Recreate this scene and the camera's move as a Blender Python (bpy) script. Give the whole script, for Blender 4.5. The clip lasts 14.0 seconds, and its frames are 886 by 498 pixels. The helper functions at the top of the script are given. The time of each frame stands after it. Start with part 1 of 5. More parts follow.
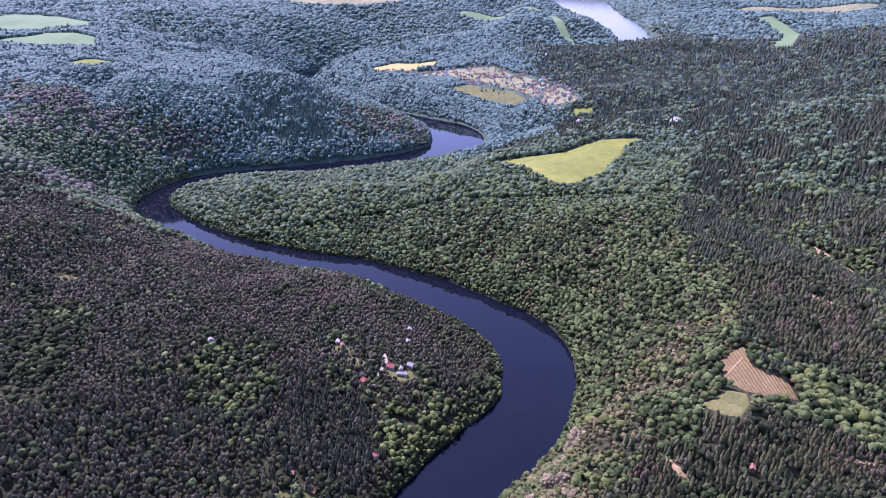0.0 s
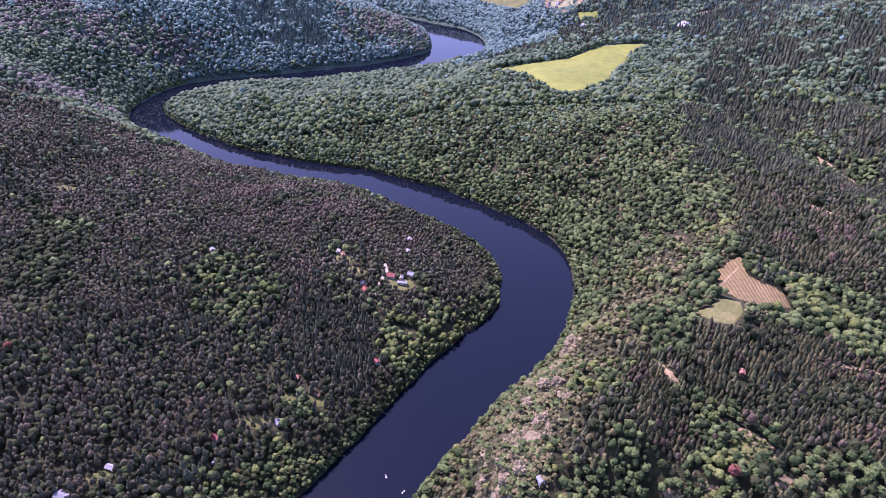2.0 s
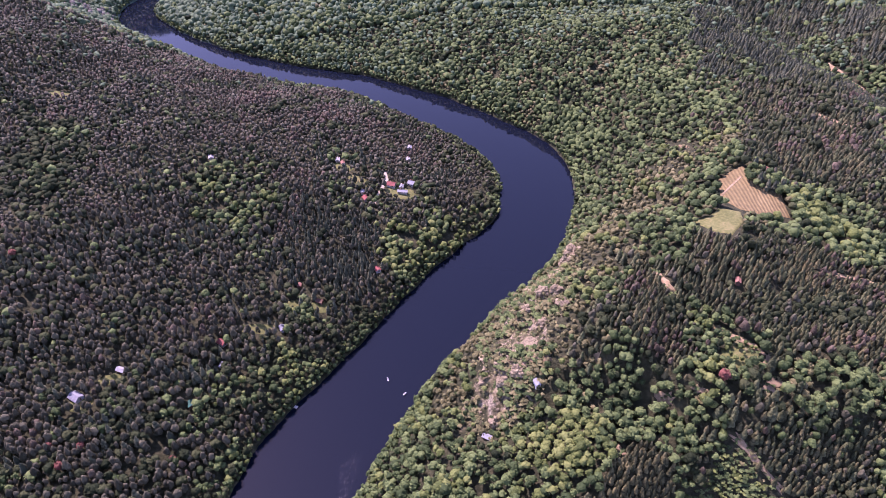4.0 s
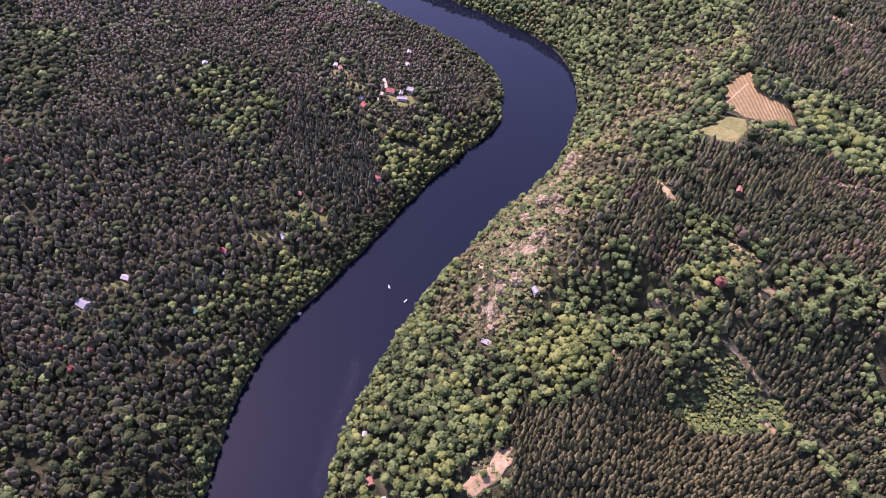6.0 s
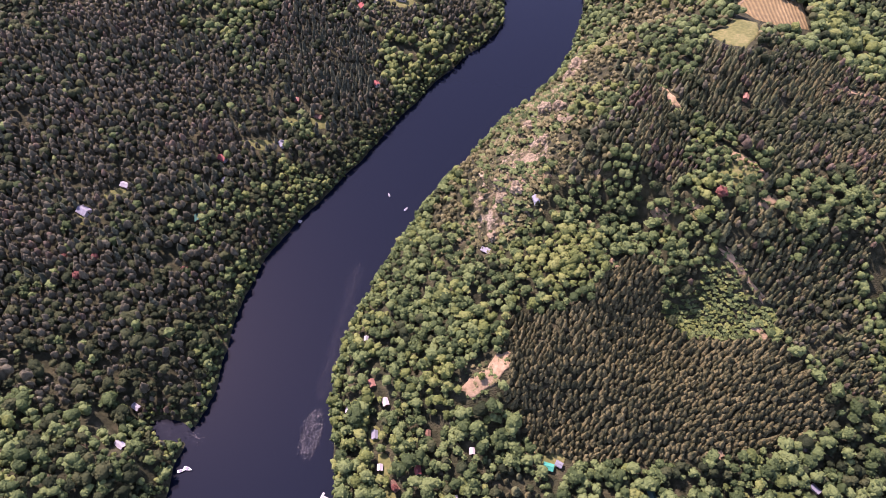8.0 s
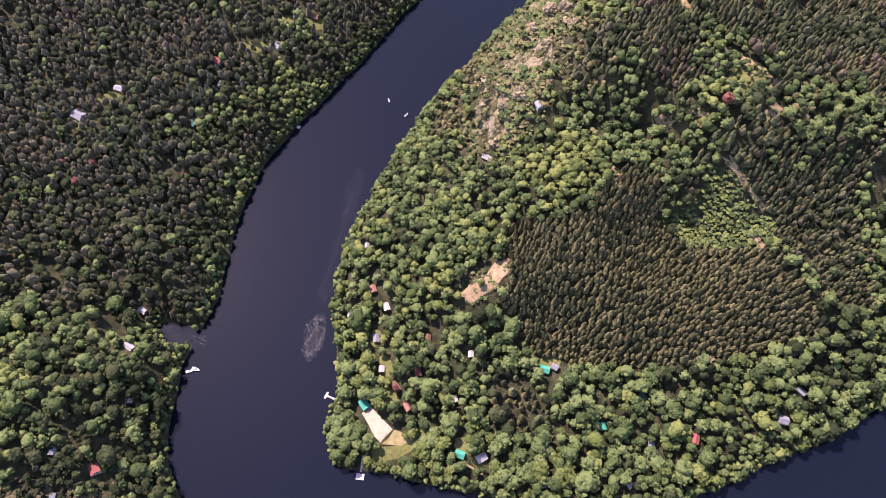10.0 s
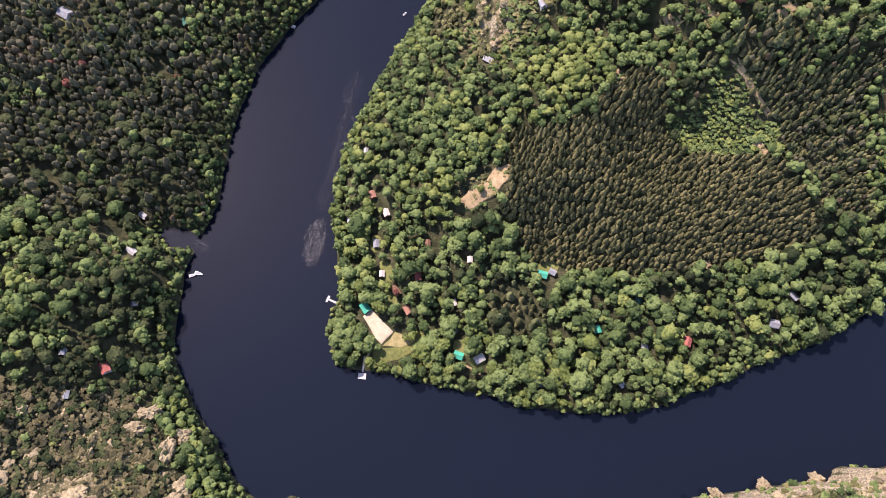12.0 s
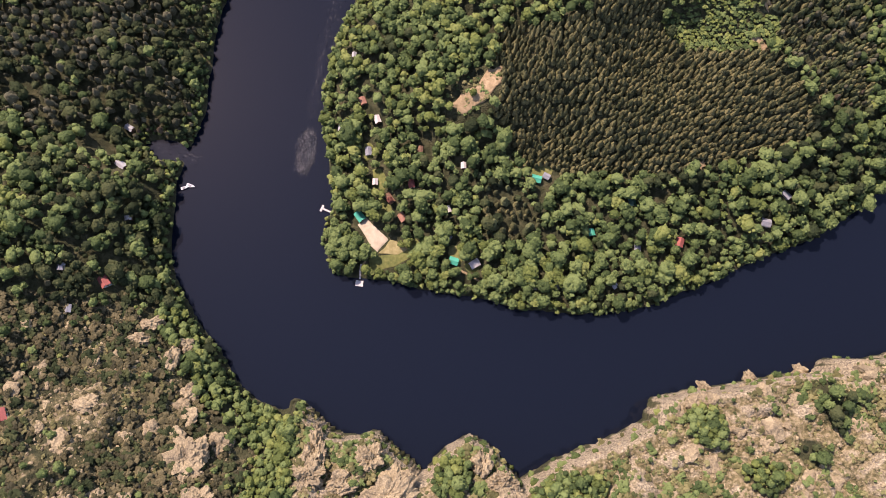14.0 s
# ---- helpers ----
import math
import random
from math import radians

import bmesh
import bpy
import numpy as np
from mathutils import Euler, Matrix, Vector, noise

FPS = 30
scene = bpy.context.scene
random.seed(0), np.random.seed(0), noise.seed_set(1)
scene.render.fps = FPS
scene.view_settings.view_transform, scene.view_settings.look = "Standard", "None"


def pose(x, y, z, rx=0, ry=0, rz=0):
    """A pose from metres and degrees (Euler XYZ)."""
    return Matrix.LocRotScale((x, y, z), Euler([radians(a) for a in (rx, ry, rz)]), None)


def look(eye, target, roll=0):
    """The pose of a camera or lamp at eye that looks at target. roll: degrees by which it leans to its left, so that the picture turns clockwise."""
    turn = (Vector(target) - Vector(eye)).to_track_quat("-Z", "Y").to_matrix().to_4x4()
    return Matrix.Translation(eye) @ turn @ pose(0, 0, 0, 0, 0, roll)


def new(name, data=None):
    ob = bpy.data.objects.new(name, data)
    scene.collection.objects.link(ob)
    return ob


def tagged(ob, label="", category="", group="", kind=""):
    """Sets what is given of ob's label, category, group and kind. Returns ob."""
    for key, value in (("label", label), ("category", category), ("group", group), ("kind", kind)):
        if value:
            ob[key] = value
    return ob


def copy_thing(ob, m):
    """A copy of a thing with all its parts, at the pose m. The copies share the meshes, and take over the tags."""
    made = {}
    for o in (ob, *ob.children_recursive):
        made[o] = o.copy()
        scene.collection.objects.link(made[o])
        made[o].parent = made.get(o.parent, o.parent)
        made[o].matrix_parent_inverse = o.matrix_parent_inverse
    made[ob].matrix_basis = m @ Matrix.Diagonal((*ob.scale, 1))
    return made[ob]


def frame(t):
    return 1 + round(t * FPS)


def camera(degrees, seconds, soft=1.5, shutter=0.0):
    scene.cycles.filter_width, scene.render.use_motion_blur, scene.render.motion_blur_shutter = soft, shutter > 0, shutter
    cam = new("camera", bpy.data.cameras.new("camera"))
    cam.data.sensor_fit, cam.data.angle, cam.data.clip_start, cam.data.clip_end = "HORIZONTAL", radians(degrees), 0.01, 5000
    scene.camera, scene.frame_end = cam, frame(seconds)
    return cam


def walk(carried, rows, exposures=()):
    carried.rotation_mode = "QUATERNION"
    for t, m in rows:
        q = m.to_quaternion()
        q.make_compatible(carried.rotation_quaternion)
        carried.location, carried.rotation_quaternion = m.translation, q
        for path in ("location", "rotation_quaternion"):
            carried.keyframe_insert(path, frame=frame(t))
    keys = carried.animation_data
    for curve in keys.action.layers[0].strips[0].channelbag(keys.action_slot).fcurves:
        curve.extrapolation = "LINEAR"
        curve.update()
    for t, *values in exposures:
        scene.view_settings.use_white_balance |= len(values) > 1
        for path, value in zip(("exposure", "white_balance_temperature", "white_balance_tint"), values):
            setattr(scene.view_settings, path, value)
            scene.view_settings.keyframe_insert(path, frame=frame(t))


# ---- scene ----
# ---- camera ----
EYE = 400.0
cam = camera(65.9, 14.0, soft=0.75)
# seconds and the camera's turn in degrees; the drone hovers and tilts its lens down
ROWS = [
    (0.0, 66.200, 0.000, 0.000), (0.5, 64.299, -0.006, -0.009), (1.0, 62.433, -0.009, -0.020),
    (1.5, 60.574, 0.005, -0.032), (2.0, 58.690, -0.011, -0.017), (2.5, 56.802, -0.011, -0.044),
    (3.0, 54.900, -0.053, -0.005), (5.5, 45.362, -0.117, 0.120), (6.0, 43.460, -0.106, 0.119),
    (6.5, 41.535, -0.131, 0.158), (7.0, 39.630, -0.168, 0.185), (7.5, 37.714, -0.151, 0.178),
    (8.0, 35.790, -0.215, 0.268), (10.5, 26.093, -0.352, 0.556), (11.0, 24.128, -0.378, 0.595),
    (11.5, 22.162, -0.401, 0.628), (12.0, 20.172, -0.431, 0.652), (12.5, 18.179, -0.464, 0.746),
    (13.0, 16.234, -0.501, 0.799), (13.5, 14.274, -0.496, 0.195), (14.0, 12.370, -0.535, -0.756),
]
# the clip's camera takes a cool picture of the distance and a warmer one as it looks down
walk(cam, [(t, pose(0, 0, EYE, rx, ry, rz)) for t, rx, ry, rz in ROWS],
     [(0.0, 1.07, 5460, 60), (3.0, 1.29, 5750, 68), (7.0, 1.36, 6300, 62), (10.5, 1.40, 6550, 43), (12.5, 1.27, 6600, 32), (14.0, 1.08, 7000, 36)])

# ---- light ----
SUN_EL, SUN_AZ = radians(55), radians(-42)      # azimuth from ahead (+y), clockwise
world = bpy.data.worlds.new("sky")
scene.world = world
world.use_nodes = True
wn = world.node_tree.nodes
sky = wn.new("ShaderNodeTexSky")
sky.sky_type, sky.sun_disc = "NISHITA", False
sky.sun_elevation, sky.sun_rotation = SUN_EL, SUN_AZ
sky.altitude, sky.air_density, sky.dust_density = 300, 1.2, 1.0
world.node_tree.links.new(sky.outputs[0], wn["Background"].inputs[0])
wn["Background"].inputs[1].default_value = 0.145
sun = new("sun", bpy.data.lights.new("sun", "SUN"))
sun.data.energy, sun.data.angle, sun.data.color = 4.3, radians(0.53), (1.0, 0.93, 0.83)
to_sun = Vector((math.sin(SUN_AZ) * math.cos(SUN_EL), math.cos(SUN_AZ) * math.cos(SUN_EL), math.sin(SUN_EL)))
sun.matrix_world = look((0, 0, 900), Vector((0, 0, 900)) - to_sun)


# ---- materials ----
def mat(name, colours, scale=1.0, rough=0.8, bump=0.0, bump_scale=None, island=0.0, spec=0.3, detail=4.0, coords="Object", metal=0.0, stops=None):
    """A surface with colour variation at two scales, optional change from piece to piece, and fine relief."""
    m = bpy.data.materials.new(name)
    m.use_nodes = True
    n, l = m.node_tree.nodes, m.node_tree.links
    b = n["Principled BSDF"]
    b.inputs["Roughness"].default_value = rough
    b.inputs["Specular IOR Level"].default_value = spec
    b.inputs["Metallic"].default_value = metal
    tc = n.new("ShaderNodeTexCoord")
    nz = n.new("ShaderNodeTexNoise")
    nz.inputs["Scale"].default_value, nz.inputs["Detail"].default_value = scale, detail
    if coords == "World":
        place = n.new("ShaderNodeNewGeometry").outputs["Position"]
    else:
        place = tc.outputs[coords]
    l.new(place, nz.inputs["Vector"])
    nb = n.new("ShaderNodeTexNoise")
    nb.inputs["Scale"].default_value, nb.inputs["Detail"].default_value = scale * 0.13, 3
    l.new(place, nb.inputs["Vector"])
    add = n.new("ShaderNodeMath")
    add.operation = "MULTIPLY_ADD"
    add.inputs[1].default_value = 0.45
    l.new(nb.outputs[0], add.inputs[0])
    half = n.new("ShaderNodeMath")
    half.operation = "MULTIPLY"
    half.inputs[1].default_value = 0.55
    l.new(nz.outputs[0], half.inputs[0])
    l.new(half.outputs[0], add.inputs[2])
    last = add.outputs[0]
    if island:
        geo = n.new("ShaderNodeNewGeometry")
        mi = n.new("ShaderNodeMath")
        mi.operation = "MULTIPLY_ADD"
        mi.inputs[1].default_value = island
        tone = n.new("ShaderNodeAttribute")
        tone.attribute_name = "tone"
        both = n.new("ShaderNodeMath")
        both.operation = "MULTIPLY_ADD"
        both.inputs[1].default_value = 0.40
        less = n.new("ShaderNodeMath")
        less.operation = "MULTIPLY"
        less.inputs[1].default_value = 0.60
        l.new(tone.outputs["Fac"], less.inputs[0])
        l.new(geo.outputs["Random Per Island"], both.inputs[0])
        l.new(less.outputs[0], both.inputs[2])
        l.new(both.outputs[0], mi.inputs[0])
        sub = n.new("ShaderNodeMath")
        sub.inputs[1].default_value = -island / 2
        l.new(last, sub.inputs[0])
        l.new(sub.outputs[0], mi.inputs[2])
        last = mi.outputs[0]
    ramp = n.new("ShaderNodeValToRGB")
    el = ramp.color_ramp.elements
    while len(el) < len(colours):
        el.new(0.5)
    for i, c in enumerate(colours):
        el[i].position = stops[i] if stops else 0.3 + 0.4 * i / max(1, len(colours) - 1)
        el[i].color = (*c, 1)
    l.new(last, ramp.inputs[0])
    l.new(ramp.outputs[0], b.inputs["Base Color"])
    if bump:
        bt = n.new("ShaderNodeTexNoise")
        bt.inputs["Scale"].default_value, bt.inputs["Detail"].default_value = bump_scale or scale, 5
        l.new(place, bt.inputs["Vector"])
        bp = n.new("ShaderNodeBump")
        bp.inputs["Strength"].default_value, bp.inputs["Distance"].default_value = 1.0, bump
        l.new(bt.outputs[0], bp.inputs["Height"])
        l.new(bp.outputs[0], b.inputs["Normal"])
    return m


def leafy(name, colours, island=0.95, bump=1.3, gloss=0.15, thin=0.0):
    """Foliage; thin is the share of the light that passes through the leaves."""
    m = mat(name, colours, scale=0.8, rough=0.65, bump=bump, bump_scale=0.8, island=island, spec=gloss)
    if thin:
        n, l = m.node_tree.nodes, m.node_tree.links
        b = n["Principled BSDF"]
        tr, mx = n.new("ShaderNodeBsdfTranslucent"), n.new("ShaderNodeMixShader")
        l.new(b.inputs["Base Color"].links[0].from_socket, tr.inputs[0])
        mx.inputs[0].default_value = thin
        l.new(b.outputs[0], mx.inputs[1])
        l.new(tr.outputs[0], mx.inputs[2])
        l.new(mx.outputs[0], n["Material Output"].inputs[0])
    return m


M_BROAD = leafy("broad_leaves", [(0.034, 0.053, 0.018), (0.064, 0.093, 0.030), (0.109, 0.144, 0.048)], gloss=0.07)
M_LIGHT = leafy("light_leaves", [(0.056, 0.076, 0.021), (0.094, 0.119, 0.031), (0.143, 0.166, 0.049)], gloss=0.07)
M_PINE = leafy("pine_needles", [(0.041, 0.042, 0.023), (0.065, 0.064, 0.037), (0.101, 0.095, 0.054)])
M_SPRUCE = leafy("spruce_needles", [(0.037, 0.048, 0.027), (0.065, 0.075, 0.041), (0.104, 0.110, 0.057)])
M_PLANT = leafy("young_conifer_needles", [(0.043, 0.048, 0.020), (0.081, 0.080, 0.033), (0.132, 0.121, 0.051)])
M_DEAD = leafy("withered_needles", [(0.055, 0.043, 0.027), (0.083, 0.065, 0.040), (0.120, 0.091, 0.056)])
M_SCRUB = leafy("dry_scrub", [(0.048, 0.058, 0.020), (0.106, 0.110, 0.040), (0.178, 0.168, 0.072)])
# Haze put into the colour: paler, bluer leaves for distant trees.
M_HAZE_LEAF = leafy("hazed_green_leaves", [(0.089, 0.162, 0.133), (0.130, 0.221, 0.180), (0.181, 0.288, 0.235)], island=0.6, bump=0.4, thin=0.35)
# Darker tone that also stands in for shade on slopes away from the sun.
M_DARK_SHADE = leafy("dark_shaded_leaves", [(0.017, 0.024, 0.011), (0.029, 0.039, 0.017), (0.050, 0.059, 0.025)], gloss=0.03)
M_OLIVE = leafy("olive_leaves", [(0.069, 0.068, 0.025), (0.108, 0.103, 0.039), (0.159, 0.145, 0.060)])
# Far conifers, greyed and lightened to carry distance haze.
M_HAZE_NEEDLE = leafy("hazed_fir_needles", [(0.062, 0.103, 0.085), (0.094, 0.142, 0.115), (0.134, 0.190, 0.152)], island=0.6, bump=0.4, thin=0.3)
# Halfway tone towards the hazed leaves, for the middle distance.
M_HALF_HAZE = leafy("half_hazed_leaves", [(0.055, 0.092, 0.046), (0.090, 0.141, 0.070), (0.135, 0.197, 0.099)], island=0.8, bump=0.6, thin=0.3)
# Withered brown of the far hill, paled by haze in the colour.
M_HAZE_BROWN = leafy("hazed_brown_leaves", [(0.086, 0.086, 0.068), (0.132, 0.128, 0.104), (0.185, 0.176, 0.142)], island=0.8, bump=0.6, thin=0.3)
# Second conifer tone, greener than the pine needles.
M_PINE_B = leafy("olive_pine_needles", [(0.038, 0.047, 0.019), (0.062, 0.073, 0.030), (0.101, 0.110, 0.046)])
M_BRIAR = leafy("brown_olive_brush", [(0.030, 0.029, 0.013), (0.058, 0.052, 0.023), (0.098, 0.084, 0.040)])
M_BARK = mat("bark", [(0.06, 0.045, 0.035), (0.14, 0.11, 0.09)], scale=2.0, rough=0.9)
LEAVES = [M_BROAD, M_LIGHT, M_PINE, M_SPRUCE, M_PLANT, M_DEAD, M_SCRUB, M_BARK, M_HAZE_LEAF, M_DARK_SHADE, M_OLIVE, M_HAZE_NEEDLE, M_HALF_HAZE, M_HAZE_BROWN, M_PINE_B, M_BRIAR]
BROAD, LIGHT, PINE, SPRUCE, PLANT, DEAD, SCRUB, BARK, HAZE_LEAF, DARK_SHADE, OLIVE, HAZE_NEEDLE, HALF_HAZE, HAZE_BROWN, PINE_B, BRIAR, ROCK = range(17)


def ground_material():
    m = bpy.data.materials.new("ground")
    m.use_nodes = True
    n, l = m.node_tree.nodes, m.node_tree.links
    b = n["Principled BSDF"]
    b.inputs["Roughness"].default_value, b.inputs["Specular IOR Level"].default_value = 0.9, 0.15
    tc = n.new("ShaderNodeTexCoord")

    def ramp(scale, cols, detail=8):
        nz = n.new("ShaderNodeTexNoise")
        nz.inputs["Scale"].default_value, nz.inputs["Detail"].default_value = scale, detail
        l.new(tc.outputs["Object"], nz.inputs["Vector"])
        r = n.new("ShaderNodeValToRGB")
        for i, c in enumerate(cols):
            e = r.color_ramp.elements[i] if i < 2 else r.color_ramp.elements.new(0.5)
            e.position, e.color = 0.32 + 0.36 * i / (len(cols) - 1), (*c, 1)
        l.new(nz.outputs[0], r.inputs[0])
        return r.outputs[0], nz.outputs[0]
    floor, _ = ramp(0.22, [(0.021, 0.024, 0.011), (0.040, 0.043, 0.019), (0.068, 0.064, 0.032)])
    # Undergrowth colour, lightened and blued to hold distance haze as well.
    brush_haze, _ = ramp(0.05, [(0.046, 0.076, 0.052), (0.062, 0.098, 0.067), (0.080, 0.120, 0.083)])
    rock, rn = ramp(0.9, [(0.10, 0.085, 0.064), (0.25, 0.21, 0.135), (0.40, 0.34, 0.215)], 10)
    dry, _ = ramp(0.45, [(0.050, 0.048, 0.020), (0.150, 0.125, 0.060), (0.29, 0.235, 0.135)], 10)
    out = floor
    for attr, col in (("brush_haze", brush_haze), ("dry", dry), ("rock", rock)):
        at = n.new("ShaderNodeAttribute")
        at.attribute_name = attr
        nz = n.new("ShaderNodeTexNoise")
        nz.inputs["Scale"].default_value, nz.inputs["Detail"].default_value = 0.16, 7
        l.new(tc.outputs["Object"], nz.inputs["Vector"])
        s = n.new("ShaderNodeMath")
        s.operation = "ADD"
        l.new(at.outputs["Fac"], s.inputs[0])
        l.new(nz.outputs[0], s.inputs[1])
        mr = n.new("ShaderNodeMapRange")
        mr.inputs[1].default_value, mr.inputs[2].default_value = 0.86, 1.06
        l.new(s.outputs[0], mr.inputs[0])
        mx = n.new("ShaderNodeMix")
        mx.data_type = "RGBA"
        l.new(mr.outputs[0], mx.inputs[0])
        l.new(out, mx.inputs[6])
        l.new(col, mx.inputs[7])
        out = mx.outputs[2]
    l.new(out, b.inputs["Base Color"])
    bt = n.new("ShaderNodeTexNoise")
    bt.inputs["Scale"].default_value, bt.inputs["Detail"].default_value = 1.3, 9
    l.new(tc.outputs["Object"], bt.inputs["Vector"])
    bp = n.new("ShaderNodeBump")
    bp.inputs["Strength"].default_value, bp.inputs["Distance"].default_value = 1.0, 1.6
    l.new(bt.outputs[0], bp.inputs["Height"])
    l.new(bp.outputs[0], b.inputs["Normal"])
    return m


def water_material():
    m = bpy.data.materials.new("river_water")
    m.use_nodes = True
    n, l = m.node_tree.nodes, m.node_tree.links
    b = n["Principled BSDF"]
    b.inputs["Base Color"].default_value = (0.004, 0.006, 0.011, 1)
    b.inputs["Roughness"].default_value, b.inputs["IOR"].default_value = 0.04, 1.33
    b.inputs["Specular IOR Level"].default_value = 0.28
    tc = n.new("ShaderNodeTexCoord")
    mp = n.new("ShaderNodeMapping")
    mp.inputs["Scale"].default_value = (0.35, 0.9, 1)
    l.new(tc.outputs["Object"], mp.inputs[0])
    nz = n.new("ShaderNodeTexNoise")
    nz.inputs["Scale"].default_value, nz.inputs["Detail"].default_value = 0.5, 4
    l.new(mp.outputs[0], nz.inputs["Vector"])
    bp = n.new("ShaderNodeBump")
    bp.inputs["Strength"].default_value, bp.inputs["Distance"].default_value = 1.0, 0.012
    l.new(nz.outputs[0], bp.inputs["Height"])
    l.new(bp.outputs[0], b.inputs["Normal"])
    return m


M_GROUND, M_WATER = ground_material(), water_material()
M_MEADOW = mat("meadow_grass", [(0.100, 0.125, 0.018), (0.150, 0.172, 0.024), (0.205, 0.215, 0.036)], scale=0.08, rough=0.9, bump=0.25, bump_scale=1.0)
M_YARD = mat("trodden_grass", [(0.052, 0.066, 0.017), (0.10, 0.107, 0.029), (0.18, 0.16, 0.06)], scale=0.5, rough=0.95, bump=0.3, bump_scale=1.5)
M_DRYGRASS = mat("dry_grass", [(0.12, 0.105, 0.040), (0.20, 0.17, 0.070), (0.30, 0.25, 0.12)], scale=0.5, rough=0.95, bump=0.3, bump_scale=1.5)
M_CROP = mat("green_crop", [(0.085, 0.150, 0.055), (0.125, 0.195, 0.080)], scale=0.02, rough=0.9)
M_RAPE = mat("ripe_crop", [(0.30, 0.24, 0.07), (0.38, 0.31, 0.10)], scale=0.02, rough=0.9)
M_SOIL = mat("bare_soil", [(0.12, 0.090, 0.044), (0.23, 0.165, 0.086), (0.34, 0.25, 0.14)], scale=0.6, rough=0.95, bump=0.4, bump_scale=0.8)
M_ROCK = mat("weathered_rock", [(0.085, 0.070, 0.048), (0.22, 0.178, 0.104), (0.36, 0.295, 0.168)], scale=1.1, rough=0.92, bump=0.8, bump_scale=1.3, spec=0.15, detail=9, coords="World")
LEAVES.append(M_ROCK)
M_TAN = mat("dry_yard_ground", [(0.075, 0.11, 0.045), (0.17, 0.17, 0.08), (0.28, 0.24, 0.13)], scale=0.06, rough=0.95)
M_RED = mat("red_roof_tiles", [(0.19, 0.055, 0.045), (0.28, 0.085, 0.065)], scale=1.2, rough=0.8, bump=0.05, bump_scale=6)
M_TERRA = mat("terracotta_roof", [(0.20, 0.095, 0.062), (0.29, 0.15, 0.10)], scale=0.8, rough=0.85, bump=0.05, bump_scale=6)
M_GREEN = mat("green_sheet_roof", [(0.02, 0.22, 0.14), (0.04, 0.32, 0.21)], scale=0.9, rough=0.5, spec=0.4)
M_DKGREEN = mat("dark_green_roof", [(0.02, 0.07, 0.05), (0.03, 0.11, 0.08)], scale=0.9, rough=0.55)
M_GREY = mat("grey_sheet_roof", [(0.13, 0.135, 0.14), (0.23, 0.235, 0.245)], scale=0.9, rough=0.6)
M_WHITE = mat("white_paint", [(0.36, 0.36, 0.35), (0.50, 0.50, 0.49)], scale=1.5, rough=0.6)
M_TIN = mat("pale_sheet_roof", [(0.20, 0.20, 0.195), (0.31, 0.31, 0.30)], scale=0.9, rough=0.6)
M_CREAM = mat("cream_render", [(0.34, 0.30, 0.24), (0.46, 0.42, 0.34)], scale=1.0, rough=0.9)
M_BROWN = mat("stained_timber", [(0.09, 0.05, 0.03), (0.18, 0.10, 0.06)], scale=1.5, rough=0.8)
M_PALE = mat("weathered_boards", [(0.32, 0.29, 0.26), (0.48, 0.44, 0.39)], scale=1.5, rough=0.85)
M_PANE = mat("window_glass", [(0.03, 0.035, 0.04), (0.05, 0.055, 0.06)], scale=2, rough=0.08, spec=0.6)
M_SAND = mat("pale_sand", [(0.25, 0.205, 0.135), (0.34, 0.288, 0.20), (0.42, 0.362, 0.26)], scale=0.4, rough=0.95, bump=0.1, bump_scale=2.0)


# ---- the shape of the land ----
def lattice(ix, iy, seed):
    h = (ix.astype(np.int64) * 374761393 + iy.astype(np.int64) * 668265263 + seed * 974634777) & 0x7FFFFFFF
    h = ((h ^ (h >> 13)) * 1274126177) & 0x7FFFFFFF
    return ((h ^ (h >> 16)) & 0xFFFF) / 65535.0


def vnoise(x, y, size, seed=0, octaves=4):
    """Smooth noise from -1 to 1 with features of that size in metres."""
    out, amp, tot = 0.0, 1.0, 0.0
    for o in range(octaves):
        u, v = x / size * 2 ** o, y / size * 2 ** o
        iu, iv = np.floor(u), np.floor(v)
        a, b = u - iu, v - iv
        a, b = a * a * (3 - 2 * a), b * b * (3 - 2 * b)
        s = seed + 17 * o
        n00, n10 = lattice(iu, iv, s), lattice(iu + 1, iv, s)
        n01, n11 = lattice(iu, iv + 1, s), lattice(iu + 1, iv + 1, s)
        out = out + amp * ((n00 * (1 - a) + n10 * a) * (1 - b) + (n01 * (1 - a) + n11 * a) * b)
        tot += amp
        amp *= 0.5
    return out / tot * 2 - 1


# the river's middle line, from where it leaves to the far lake: x, y, width
RIVER_NEAR = [(1900, 500, 95), (1100, 420, 95), (700, 300, 90), (450, 175, 88), (331, 106, 89), (255, 56, 90), (195, 41, 71), (129, 25, 58), (97, 14.5, 70),
              (69, 9, 82), (19, 9, 100), (-37, 25, 92), (-83, 40, 81), (-109, 85, 89), (-109, 125, 98), (-107, 170, 78), (-102, 221, 80),
              (-84, 271, 83), (-59, 317, 76), (-33, 363, 70), (4, 416, 80), (46, 472, 80), (84, 530, 76), (98, 600, 80), (88, 662, 84)]
